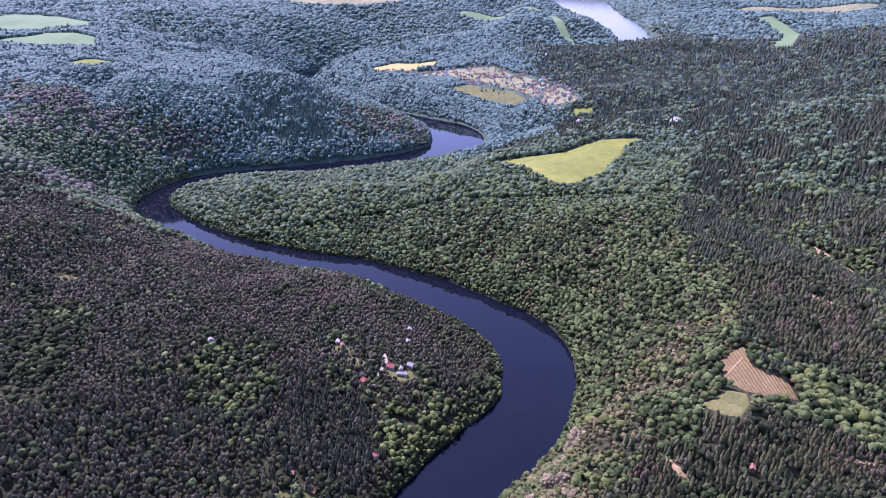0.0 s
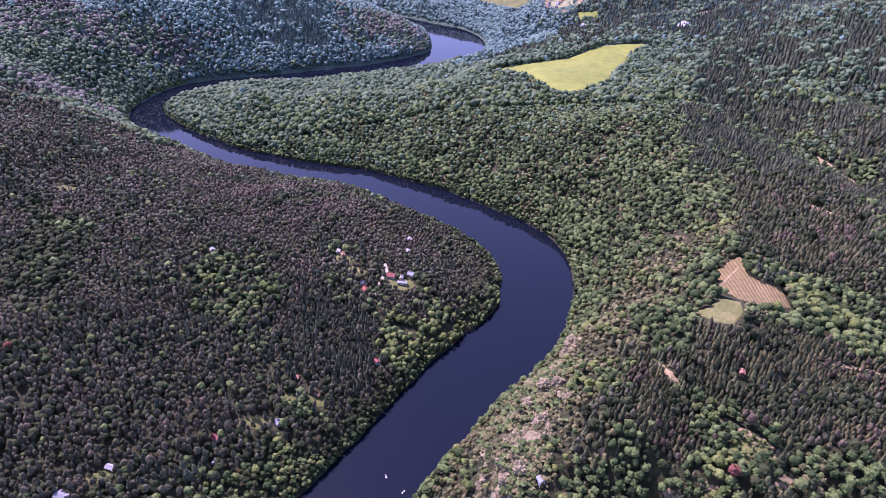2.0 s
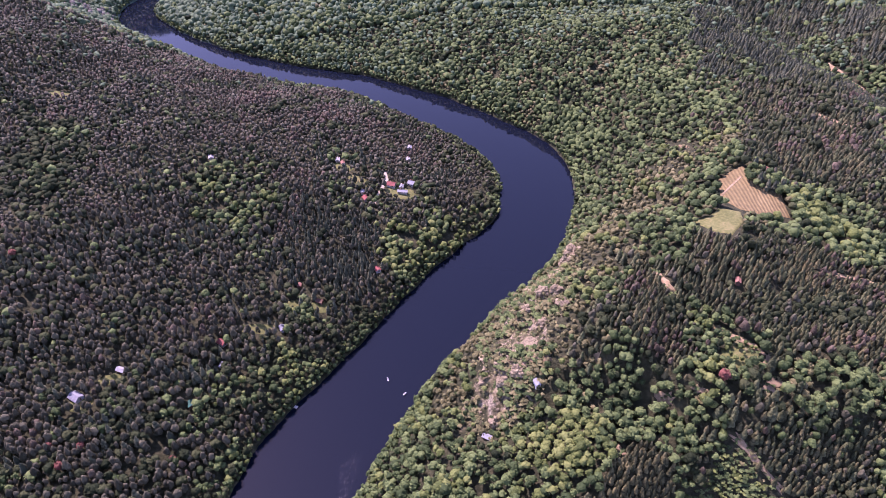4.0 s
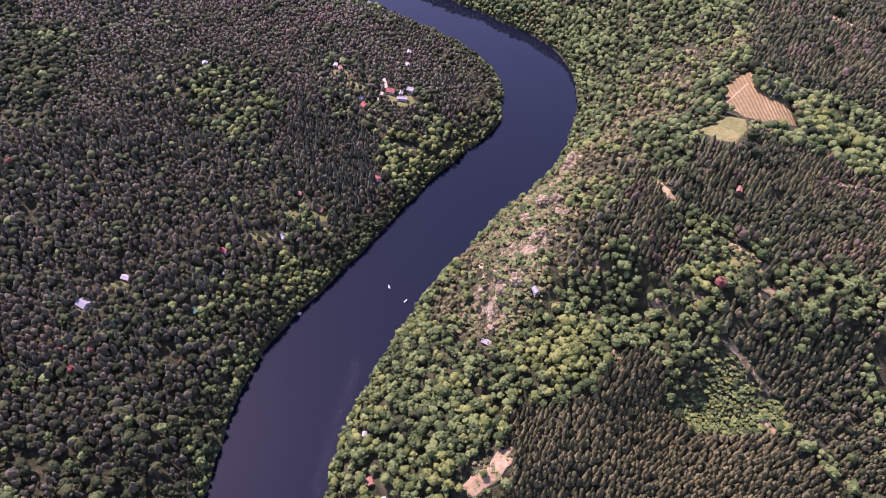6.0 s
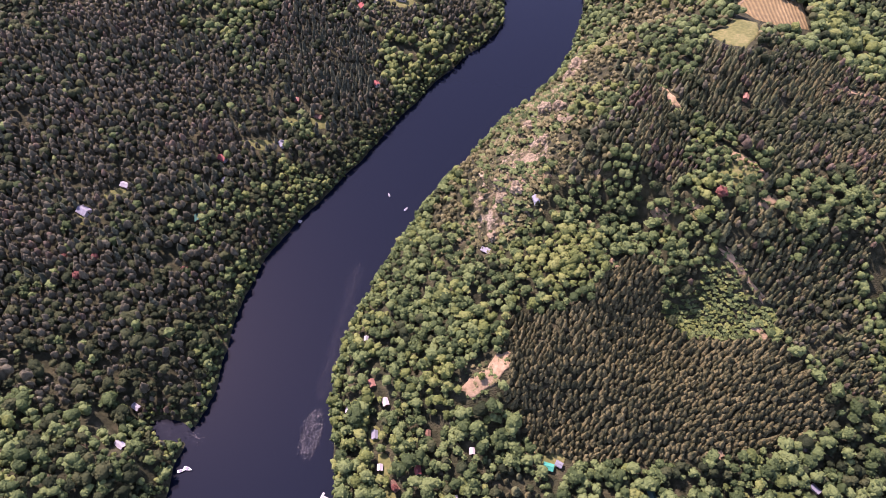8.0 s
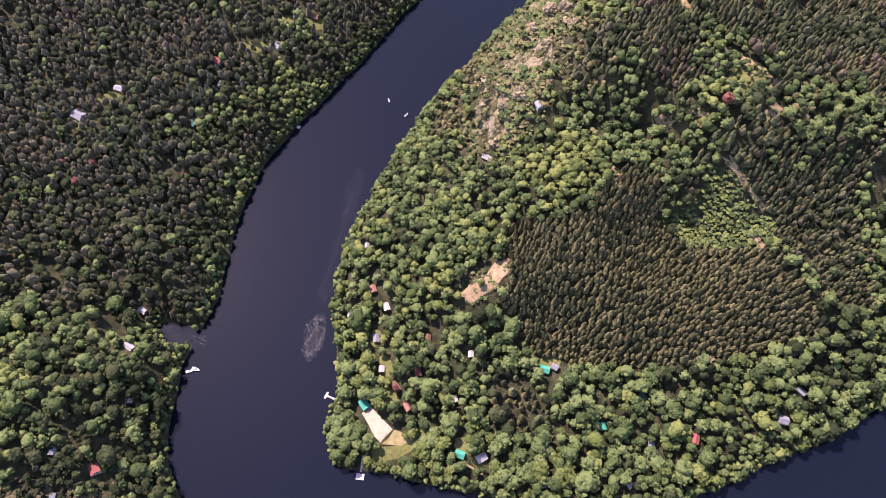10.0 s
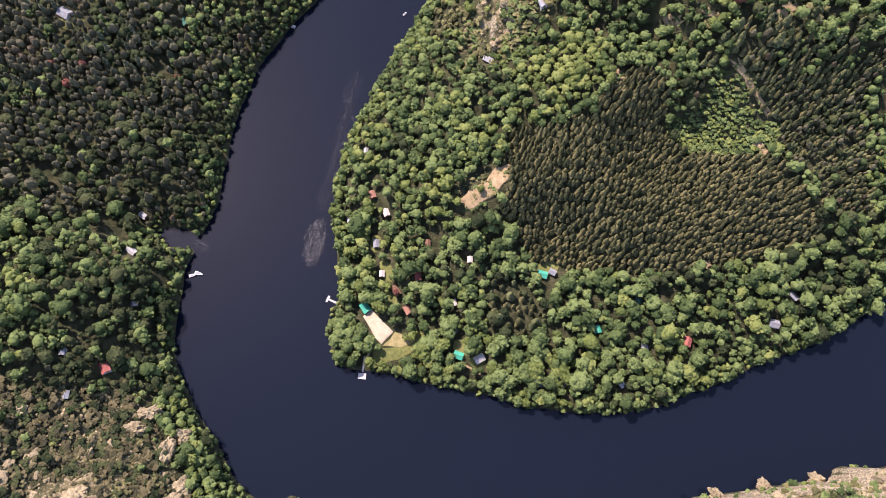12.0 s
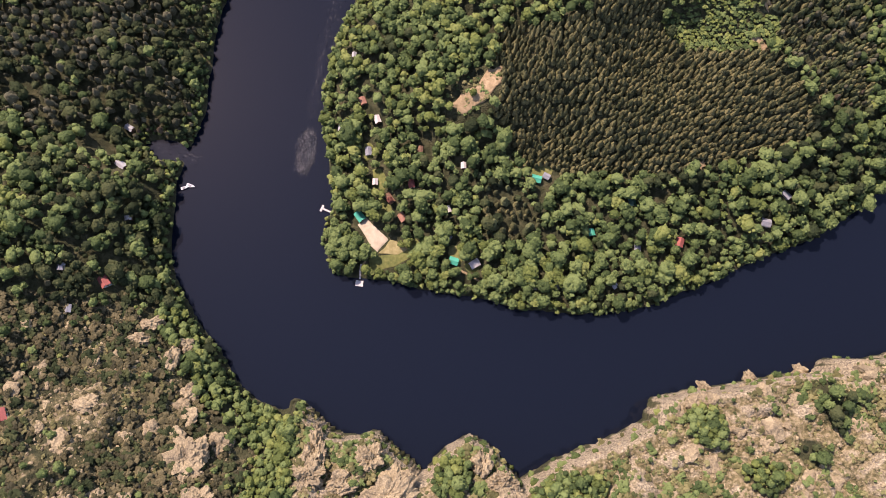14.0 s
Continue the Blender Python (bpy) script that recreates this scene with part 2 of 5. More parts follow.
RIVER_FAR = [(45, 717, 78), (-16, 771, 74), (-106, 834, 66), (-206, 868, 62), (-293, 908, 58), (-392, 976, 55), (-466, 1046, 60), (-497, 1110, 58),
             (-482, 1190, 62), (-430, 1237, 72), (-340, 1265, 75), (-240, 1295, 80), (-110, 1350, 85), (0, 1430, 100), (34, 1515, 118), (14, 1625, 105), (-75, 1720, 85),
             (-200, 1830, 85), (-340, 1960, 85), (-440, 2120, 90), (-470, 2300, 90), (-430, 2450, 90), (-330, 2580, 90), (-200, 2690, 90)]


def smooth_line(pts, step=6.0):
    p = np.array(pts, float)
    out = []
    for i in range(len(p) - 1):
        a, b, c, d = p[max(i - 1, 0)], p[i], p[i + 1], p[min(i + 2, len(p) - 1)]
        k = max(2, int(np.hypot(*(c - b)[:2]) / step))
        t = (np.arange(k) / k)[:, None]
        out.append(0.5 * (2 * b + (c - a) * t + (2 * a - 5 * b + 4 * c - d) * t ** 2 + (3 * b - a - 3 * c + d) * t ** 3))
    return np.vstack(out + [p[-1:]])


LINE = smooth_line(RIVER_NEAR + RIVER_FAR)


def shore(x, y):
    """Metres from the water's edge; negative in the water."""
    x, y = np.atleast_1d(x).astype(float), np.atleast_1d(y).astype(float)
    out = np.full(x.shape, 1e9)
    for i in range(0, len(LINE), 40):
        seg = LINE[i:i + 40]
        lo, hi = seg[:, :2].min(0) - 700, seg[:, :2].max(0) + 700
        near = np.where((x > lo[0]) & (x < hi[0]) & (y > lo[1]) & (y < hi[1]))[0]
        if len(near):
            for k in range(0, len(near), 40000):
                j = near[k:k + 40000]
                d = np.sqrt((x[j, None] - seg[None, :, 0]) ** 2 + (y[j, None] - seg[None, :, 1]) ** 2) - seg[None, :, 2] / 2
                out[j] = np.minimum(out[j], d.min(1))
    inlet = np.hypot((x + 160) / 17, (y - 151 + 0.2 * (x + 160)) / 9) * 9 - 9
    out = np.minimum(out, inlet)
    wob = vnoise(x, y, 26, 5, 2) * 3.0 + vnoise(x, y, 70, 6, 2) * 3.0
    return np.minimum(out, 700) + wob


# spot heights of the land away from the water: x, y, height, steepness length of the bank
SPOTS_NEAR = [(-230, 60, 80, 70), (-130, -30, 80, 50), (-60, -60, 50, 22), (10, -70, 50, 14), (60, -80, 50, 13), (130, -40, 48, 10), (220, -10, 46, 9),
              (350, 30, 60, 20), (-350, 150, 90, 90), (-240, 290, 55, 90), (-150, 450, 48, 90), (-60, 560, 42, 80), (-420, 420, 75, 100),
              (-330, 640, 80, 120), (-200, 700, 60, 120), (20, 610, 20, 60), (60, 130, 14, 55), (130, 190, 42, 60), (40, 240, 60, 55), (30, 200, 41, 50), (230, 180, 60, 70)]
SPOTS_SPIT = [(-48, 105, 3, 40), (-20, 85, 4, 40), (5, 100, 7, 40), (40, 85, 7, 40), (-45, 150, 9, 40), (-10, 140, 12, 40), (95, 80, 9, 40), (150, 95, 15, 45),
              (210, 120, 26, 55), (60, 110, 11, 40), (-25, 190, 24, 45), (110, 115, 15, 40)]
SPOTS_MID = [(110, 300, 112, 42), (118, 245, 70, 60), (84, 250, 72, 50), (150, 275, 102, 60), (170, 380, 120, 54), (88, 362, 108, 38), (62, 305, 94, 42), (200, 480, 128, 75), (260, 300, 105, 80), (340, 420, 110, 90), (420, 250, 95, 90), (250, 640, 120, 95),
             (180, 780, 105, 95), (420, 600, 118, 90), (600, 700, 135, 100), (50, 900, 74, 85), (-130, 990, 54, 80), (-300, 1030, 46, 70), (-420, 1090, 30, 60),
             (30, 1020, 66, 80), (-30, 1230, 16, 60), (-110, 1170, 22, 60), (-250, 1150, 24, 60), (30, 1340, 12, 60), (110, 1140, 68, 90), (200, 1190, 68, 100), (150, 1080, 76, 110), (280, 1150, 74, 120), (330, 1330, 80, 120), (500, 1000, 125, 120), (800, 1100, 160, 120)]
SPOTS_FAR = [(-560, 800, 125, 110), (-700, 1000, 165, 120), (-640, 1300, 165, 110), (-430, 1540, 150, 80), (-300, 1480, 122, 80), (-205, 1470, 85, 70), (-105, 1460, 52, 60),
             (-900, 1500, 185, 120), (-600, 1640, 160, 100), (-1000, 2000, 195, 220), (-700, 2100, 150, 120), (-700, 2700, 210, 230), (120, 1830, 70, 90), (-150, 2080, 66, 90),
             (330, 1850, 72, 120), (-200, 3000, 190, 250), (250, 3000, 185, 250), (550, 2500, 70, 150), (430, 2950, 130, 120), (700, 2000, 88, 150), (900, 2400, 95, 150)]
SPOTS_OUTER = [(500, 1500, 110, 150), (1300, 2000, 175, 150), (1450, 3000, 150, 150), (-1500, 2200, 200, 150), (0, 4000, 205, 150), (2500, 3500, 200, 150),
               (-2500, 4000, 205, 150), (1900, 1000, 185, 150), (600, 3700, 180, 150), (1300, 4200, 170, 150)]


# the far reservoir, raised and placed to fit the camera's view: x, y, width
LAKE_LEVEL = 70.0
LAKE = [(715, 2640, 90), (752, 2740, 150), (775, 2950, 150), (797, 3400, 272), (833, 4000, 304), (928, 5010, 374), (960, 5600, 420)]
# the rim of the southern cliffs, from west to east: x, y
RIM = [(-89.9, 3.9), (-74, -4.6), (-56.4, -20.3), (-43.8, -22.8), (-33.9, -18.6), (-22.6, -30.2), (-7, -41.6), (7, -27.6), (18.4, -21.8), (31, -30.2),
       (45.2, -47.2), (53.7, -42.9), (67.8, -35.9), (101.6, -23.2), (118.6, -14.7), (121.4, -3.4), (133, -0.6), (157, 1.6), (184, 6.0), (217, 10.0), (223, 17.0),
       (245, 15.5), (290, 27), (350, 70), (480, 140), (730, 262), (1900, 450)]
# side valleys: their lines, depth and half width
GULLIES = [([(-450, 1195), (-516, 1229), (-570, 1270), (-640, 1340), (-720, 1430)], 48, 42), ([(-310, 1290), (-347, 1354), (-370, 1438), (-440, 1545)], 30, 36),
           ([(580, 380), (500, 520), (440, 680), (417, 854), (430, 960), (480, 1060)], 40, 55), ([(1150, 1480), (968, 1507), (856, 1600), (568, 1500), (361, 1490), (180, 1500)], 36, 80),
           ([(-1000, 2450), (-760, 2300), (-560, 2330)], 60, 90), ([(-330, 3050), (-260, 2850), (-260, 2720)], 60, 90), ([(250, 3300), (200, 2950), (60, 2700)], 50, 90),
           ([(-760, 1060), (-660, 1030), (-560, 1060)], 24, 40), ([(640, 700), (560, 820), (520, 950)], 28, 45), ([(1500, 2300), (1100, 2150), (800, 2250)], 40, 110)]


def smoothstep(a, b, x):
    t = np.clip((x - a) / (b - a), 0, 1)
    return t * t * (3 - 2 * t)


def land(x, y):
    """Height of the land, and how far the point lies from the water."""
    d = shore(x, y)
    w_sum, h, length = 1e-12, 0.0, 0.0
    for px, py, ph, pl in SPOTS_NEAR + SPOTS_SPIT + SPOTS_MID + SPOTS_FAR + SPOTS_OUTER:
        reach = (14 if pl <= 45 and ph < 30 else 30) + 0.05 * math.hypot(px, py)
        w = 1 / (((x - px) ** 2 + (y - py) ** 2) / reach ** 2 + 0.15) ** 2
        w_sum, h, length = w_sum + w, h + w * ph, length + w * pl
    h, length = h / w_sum, length / w_sum
    for line, deep, half in GULLIES:
        seg = np.array(smooth_line([(*p, 0) for p in line], 20.0))
        lo, hi = seg[:, :2].min(0) - 3 * half, seg[:, :2].max(0) + 3 * half
        j = np.where((x > lo[0]) & (x < hi[0]) & (y > lo[1]) & (y < hi[1]))[0]
        if len(j):
            q = np.sqrt((x[j, None] - seg[None, :, 0]) ** 2 + (y[j, None] - seg[None, :, 1]) ** 2).min(1)
            h[j] = h[j] - np.minimum(deep, 0.75 * h[j]) * np.exp(-(q / half) ** 2)
    dist = np.hypot(x, y)
    h = h + vnoise(x, y, 520, 14, 2) * 20 * smoothstep(1500, 2300, dist)
    h = h + vnoise(x, y, 330, 11, 3) * np.clip(h * 0.22, 0, 26) * smoothstep(200, 1200, dist) + vnoise(x, y, 90, 12, 3) * np.clip(h * 0.07, 0, 7)
    up = np.where(d > 0, h * (1 - np.exp(-np.maximum(d, 0) / length)) + 0.8, 0.0)
    z = np.where(d > 0, up, np.maximum(-9, d * 0.6))
    inland = np.interp(x, *np.array(RIM).T) + 1.6 * vnoise(x, y, 9, 15, 2) - y
    cliff = smoothstep(-86, -70, x) * smoothstep(380, 310, x) * (inland > -4) * (y < 120)
    top = (36 + 0.16 * np.clip(inland, 0, 120)) * smoothstep(-3.2, 0.4, inland)
    z = z * (1 - cliff) + top * cliff
    d = np.where(cliff > 0.5, np.maximum(d, inland + 4), d)
    afloat = (inland <= -3) & (inland > -32) & (x > -66) & (x < 330) & (y < 120)
    z, d = np.where(afloat, np.minimum(z, -3.0), z), np.where(afloat, np.minimum(d, -3.0), d)
    lake = smooth_line(LAKE, 40.0)
    j = np.where((y > 2600) & (x > -200) & (x < 2400))[0]
    if len(j):
        q = (np.sqrt((x[j, None] - lake[None, :, 0]) ** 2 + (y[j, None] - lake[None, :, 1]) ** 2) - lake[None, :, 2] / 2).min(1)
        z[j] = np.where(q < 0, np.minimum(z[j], LAKE_LEVEL - 8), np.minimum(z[j], LAKE_LEVEL + 1 + 0.55 * q))
    return z, d, length


GREENS = [(7, -38, 9, 10), (66, -46, 18, 9), (136, -13, 10, 7), (205, -3, 9, 15), (-100, -2, 11, 29), (-85, -41, 10, 15), (164, -39, 11, 7), (141, -18, 8, 7), (192, -29, 10, 7)]     # x, y, half sizes of leafy hollows


def crag(x, y, d=None):
    """0 to 1: how bare and rocky the ground is."""
    inland = np.interp(x, *np.array(RIM).T) - y
    south = smoothstep(-4, 1, inland) * smoothstep(-80, -70, x) * (y < 140)
    knoll = np.exp(-((x + 98) / 17) ** 2 - ((y + 26) / 22) ** 2)
    west = smoothstep(14, -10, np.maximum(y - 54, 0.79 * (x + 116) + 0.61 * (y - 19))) * smoothstep(-75, -95, x) * (0.85 + 0.35 * vnoise(x, y, 30, 25, 3))
    ridge = 0.8 * np.exp(-((x - 45 - (y - 300) * 0.42) / 30) ** 2) * smoothstep(225, 275, y) * smoothstep(410, 360, y)
    ridge2 = 0.6 * np.exp(-((x - 220) / 11) ** 2 - ((y - 540) / 30) ** 2)
    d = sample(HD, x, y) if d is None else d
    bare = np.maximum.reduce([south, knoll, west * 0.85, ridge, ridge2])
    green = np.maximum.reduce([np.exp(-((x - gx) / ga) ** 2 - ((y - gy) / gb) ** 2) for gx, gy, ga, gb in GREENS])
    bare = bare * (1 - green) * np.where(x < -72, smoothstep(9, 24, d), 1)
    return np.clip(bare, 0, 1)


def axis(parts):
    out = []
    for a, b, s in parts:
        out += list(np.arange(a, b, s))
    return np.array(out)


def grow(start, step, end, k):
    out = []
    while start < end:
        start += step
        step *= k
        out.append(start)
    return np.array(out)


side = grow(300, 3.6, 6500, 1.075)
GX = np.concatenate([-side[::-1], np.arange(-300, 300.1, 3.0), side])
GY = np.concatenate([-grow(80, 3.0, 2500, 1.12)[::-1], np.arange(-80, 140, 2.0), np.arange(140, 620, 3.4), grow(620, 4.5, 6800, 1.024)])
XX, YY = np.meshgrid(GX, GY)
hz, hd, hl = land(XX.ravel(), YY.ravel())
HROCK = crag(XX.ravel(), YY.ravel(), hd)
rough = HROCK * smoothstep(0, 12, hd)
hz = hz + rough * (np.abs(vnoise(XX.ravel(), YY.ravel(), 24, 21, 5)) * 15 - 4 + np.abs(vnoise(XX.ravel(), YY.ravel(), 8, 22, 2)) * 7 - 1.8)
HZ, HD = hz.reshape(XX.shape), hd.reshape(XX.shape)


def sample(grid, x, y):
    x, y = np.clip(np.asarray(x, float), GX[1], GX[-2]), np.clip(np.asarray(y, float), GY[1], GY[-2])
    i, j = np.searchsorted(GX, x) - 1, np.searchsorted(GY, y) - 1
    a, b = (x - GX[i]) / (GX[i + 1] - GX[i]), (y - GY[j]) / (GY[j + 1] - GY[j])
    return (grid[j, i] * (1 - a) + grid[j, i + 1] * a) * (1 - b) + (grid[j + 1, i] * (1 - a) + grid[j + 1, i + 1] * a) * b


def ground(x, y):
    return sample(HZ, x, y)


def mesh_from(name, verts, faces, mats, index=None, smooth=True):
    """A mesh from numpy arrays; faces all have the same number of corners."""
    me = bpy.data.meshes.new(name)
    k = faces.shape[1]
    me.vertices.add(len(verts))
    me.vertices.foreach_set("co", np.ascontiguousarray(verts, np.float32).ravel())
    me.loops.add(faces.size)
    me.loops.foreach_set("vertex_index", np.ascontiguousarray(faces, np.int32).ravel())
    me.polygons.add(len(faces))
    me.polygons.foreach_set("loop_start", np.arange(0, faces.size, k, dtype=np.int32))
    me.polygons.foreach_set("loop_total", np.full(len(faces), k, np.int32))
    for m in mats:
        me.materials.append(m)
    if index is not None:
        me.polygons.foreach_set("material_index", np.ascontiguousarray(index, np.int32))
    me.polygons.foreach_set("use_smooth", np.full(len(faces), smooth, bool) if isinstance(smooth, bool) else smooth)
    me.update(calc_edges=True)
    me.validate()
    return me


def grid_faces(rows, cols):
    i = np.arange((rows - 1) * (cols - 1))
    r, c = i // (cols - 1), i % (cols - 1)
    a = r * cols + c
    return np.stack([a, a + 1, a + cols + 1, a + cols], 1)


me = mesh_from("ground", np.stack([XX.ravel(), YY.ravel(), hz], 1), grid_faces(len(GY), len(GX)), [M_GROUND])
steep = np.hypot(*np.gradient(HZ, GY, GX))
att = me.attributes.new("rock", "FLOAT", "POINT")
att.data.foreach_set("value", np.clip(HROCK * (0.15 + 0.42 * steep.ravel()) * np.where(XX.ravel() < -75, 0.4, 1), 0, 0.75).astype(np.float32))
# Rises with distance, so haze in the colour lightens gaps between far trees.
att = me.attributes.new("brush_haze", "FLOAT", "POINT")
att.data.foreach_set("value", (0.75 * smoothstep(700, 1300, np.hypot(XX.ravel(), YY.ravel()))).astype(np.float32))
att = me.attributes.new("dry", "FLOAT", "POINT")
att.data.foreach_set("value", np.clip(HROCK * np.where(XX.ravel() < -75, 0.57, np.where(YY.ravel() > 150, 0.62, 0.9)), 0, 0.7).astype(np.float32))
tagged(new("ground", me), "wooded hills and rocky slopes round a winding river valley", "ground", kind="structure")

wx = np.array([GX[0], GX[-1]])
wv = np.array([(x, y, 0.0) for y in (GY[0], GY[-1]) for x in wx])
tagged(new("water", mesh_from("water", wv, np.array([[0, 1, 3, 2]]), [M_WATER])), "calm dark blue river water", "river", kind="structure")


lv = smooth_line(LAKE, 40.0)
ln = np.gradient(lv[:, :2], axis=0)
ln = np.stack([-ln[:, 1], ln[:, 0]], 1) / np.hypot(*ln.T)[:, None] * (lv[:, 2:] / 2 + 40)
rim = np.stack([lv[:, :2] - ln, lv[:, :2] + ln], 1).reshape(-1, 2)
M_LAKE = water_material()
M_LAKE.name = "ruffled_lake_water"
M_LAKE.node_tree.nodes["Principled BSDF"].inputs["Roughness"].default_value = 0.14
tagged(new("lake", mesh_from("lake", np.column_stack([rim, np.full(len(rim), LAKE_LEVEL)]), grid_faces(len(lv), 2)[:, ::-1], [M_LAKE])), "distant bright reservoir between wooded shores", "lake", kind="structure")


# ---- open patches in the woods: centre x, y, half sizes, turn, kind ----
def polygon_mask(pts, x, y):
    inside = np.zeros(np.shape(x), bool)
    p = list(pts)
    for (x0, y0), (x1, y1) in zip(p, p[1:] + p[:1]):
        cross = ((y0 > y) != (y1 > y)) & (x < (x1 - x0) * (y - y0) / (y1 - y0 + 1e-12) + x0)
        inside ^= cross
    return inside


def patch(name, pts, material, label, category, lift=0.25, rings=14, wob=0.06, kind="structure"):
    """A patch of open ground, draped on the land; star-shaped about its middle."""
    p = np.array(pts, float)
    c = p.mean(0)
    edge = []
    for a, b in zip(p, np.roll(p, -1, 0)):
        edge += [a + (b - a) * t for t in np.arange(8) / 8]
    edge = np.array(edge) - c
    size = np.hypot(*edge.T).mean()
    edge = edge * (1 + wob * vnoise(edge[:, 0] + c[0], edge[:, 1] + c[1], size * 0.35, 31, 3))[:, None]
    k = len(edge)
    v = [np.array([[c[0], c[1]]])] + [c + edge * (r / rings) for r in range(1, rings + 1)]
    v = np.vstack(v)
    z = ground(v[:, 0], v[:, 1]) + lift
    z[-k:] -= lift * 1.6
    f = [(0, 1 + i, 1 + (i + 1) % k, 1 + (i + 1) % k) for i in range(k)]
    faces = []
    for r in range(rings - 1):
        for i in range(k):
            a, b = 1 + r * k + i, 1 + r * k + (i + 1) % k
            faces += [(a, a + k, b + k), (a, b + k, b)]
    faces += [(0, 1 + i, 1 + (i + 1) % k) for i in range(k)]
    me = mesh_from(name, np.column_stack([v, z]), np.array(faces), [material])
    return tagged(new(name, me), label, category, kind=kind)


OPEN = [[tuple(p) for p in np.vstack([lv[:, :2] - 0.8 * ln, (lv[:, :2] + 0.8 * ln)[::-1]])]]          # outlines in which no tree stands


def field(name, pts, material, label, category="field", lift=0.6, wob=0.06, bare=True, ahead=0.0):
    if bare:
        OPEN.append(pts)
        if ahead:
            OPEN.append([(px - ahead * px / math.hypot(px, py), py - ahead * py / math.hypot(px, py)) for px, py in pts])
    return patch(name, pts, material, label, category, lift, wob=wob)


def blob(x, y, a, b, turn=0.0, n=9):
    """Corners of an oval."""
    c, s = math.cos(radians(turn)), math.sin(radians(turn))
    return [(x + a * math.cos(t) * c - b * math.sin(t) * s, y + a * math.cos(t) * s + b * math.sin(t) * c) for t in (2 * math.pi * i / n for i in range(n))]


def strip(pts, wide):
    """Corners of a band along a short line."""
    p = np.array(pts, float)
    d = np.gradient(p, axis=0)
    nrm = np.stack([-d[:, 1], d[:, 0]], 1) / np.hypot(*d.T)[:, None] * wide / 2
    return [tuple(q) for q in np.vstack([p + nrm, (p - nrm)[::-1]])]


def ploughed():
    m = mat("ploughed_rows", [(0.12, 0.090, 0.036), (0.185, 0.135, 0.052), (0.25, 0.185, 0.076)], scale=0.3, rough=0.95)
    n, l = m.node_tree.nodes, m.node_tree.links
    tc, w, bp = n.new("ShaderNodeTexCoord"), n.new("ShaderNodeTexWave"), n.new("ShaderNodeBump")
    w.inputs["Scale"].default_value, w.inputs["Distortion"].default_value = 0.11, 1.2
    bp.inputs["Distance"].default_value = 0.4
    l.new(tc.outputs["Object"], w.inputs["Vector"])
    l.new(w.outputs["Fac"], bp.inputs["Height"])
    l.new(bp.outputs[0], n["Principled BSDF"].inputs["Normal"])
    mx = n.new("ShaderNodeMix")
    mx.data_type, mx.blend_type = "RGBA", "MULTIPLY"
    mx.inputs[0].default_value = 0.3
    base = n["Principled BSDF"].inputs["Base Color"]
    l.new(base.links[0].from_socket, mx.inputs[6])
    l.new(w.outputs["Color"], mx.inputs[7])
    l.new(mx.outputs[2], base)
    return m


M_PLOUGH = ploughed()
field("meadow", [(84, 1150), (130, 1085), (150, 1035), (185, 985), (255, 1040), (300, 1130), (325, 1185), (375, 1232), (365, 1252), (285, 1245), (215, 1195), (145, 1172)], M_MEADOW, "sunlit yellow-green hilltop meadow amid woods", lift=1.2, wob=0.03)
OPEN.append([(140, 1060), (168, 975), (205, 975), (265, 1050)])
field("ploughed_clearing", [(208, 424), (216, 453), (229, 464), (240, 470), (242, 455), (247, 436), (260, 437), (256, 404), (231, 403), (217, 407)], M_PLOUGH, "brown clearing with planted rows in the forest", "clearing", lift=0.6, wob=0.03, ahead=9)
field("grass_clearing", [(180, 396), (192, 399), (203, 411), (217, 404), (213, 388), (198, 369), (186, 378)], M_YARD, "small green grass clearing beside ploughed rows", "clearing", lift=0.6, ahead=9)
field("dirt_track", strip([(208, 425), (215, 433), (222, 441), (228, 447), (234, 453)], 1.6), M_SOIL, "pale dirt track across the ploughed clearing", "track", lift=0.9, wob=0.0, bare=False)
SOILS = []
for x0, y0, x1, y1, wide in [(139, 353, 149, 324, 4.5), (167, 299, 178, 287, 5), (179, 289, 190, 279, 5), (183, 253, 197, 263, 7), (145, 257, 152, 252, 4), (127, 261, 136, 256, 4), (189, 270, 198, 281, 4), (181, 197, 188, 192, 4),
                             (42, 292, 64, 291, 7), (30, 264, 42, 268, 4), (99, 233, 103, 227, 3), (94, 284, 90, 274, 4), (219, 548, 219, 535, 4), (249, 351, 296, 341, 4), (434, 734, 444, 655, 7), (339, 564, 360, 536, 5), (50, 140, 56, 132, 3), (152, 127, 157, 132, 4)]:
    SOILS.append(strip([(x0, y0), ((x0 + x1) / 2 + 1, (y0 + y1) / 2 + 1), (x1, y1)], wide * 0.8))
    field("bare_soil", SOILS[-1], M_SOIL, "patch of bare pinkish-brown soil among trees", "soil", lift=0.7, wob=0.9, ahead=0.6 + 0.004 * y0)
field("bare_soil", [(9, 166), (16, 172), (26, 177), (33, 188), (40, 186), (39, 176), (30, 168), (18, 161)], M_SOIL, "bare eroded pinkish soil beside the conifer plantation", "soil", lift=0.9, wob=0.3, ahead=4)
field("bare_soil", strip([(160, 237), (168, 230), (178, 222), (188, 213)], 3.0), M_SOIL, "bare forest track along a low thicket", "track", lift=0.7, wob=0.9, ahead=4)
OPEN.append(strip([(203, 178), (222, 190), (243, 203)], 4))
OPEN += [blob(-34, 95, 13, 10, -40), blob(-36, 79, 7, 4), blob(-43.8, 76, 3.6, 8), blob(17, 177, 12, 5, 40)]
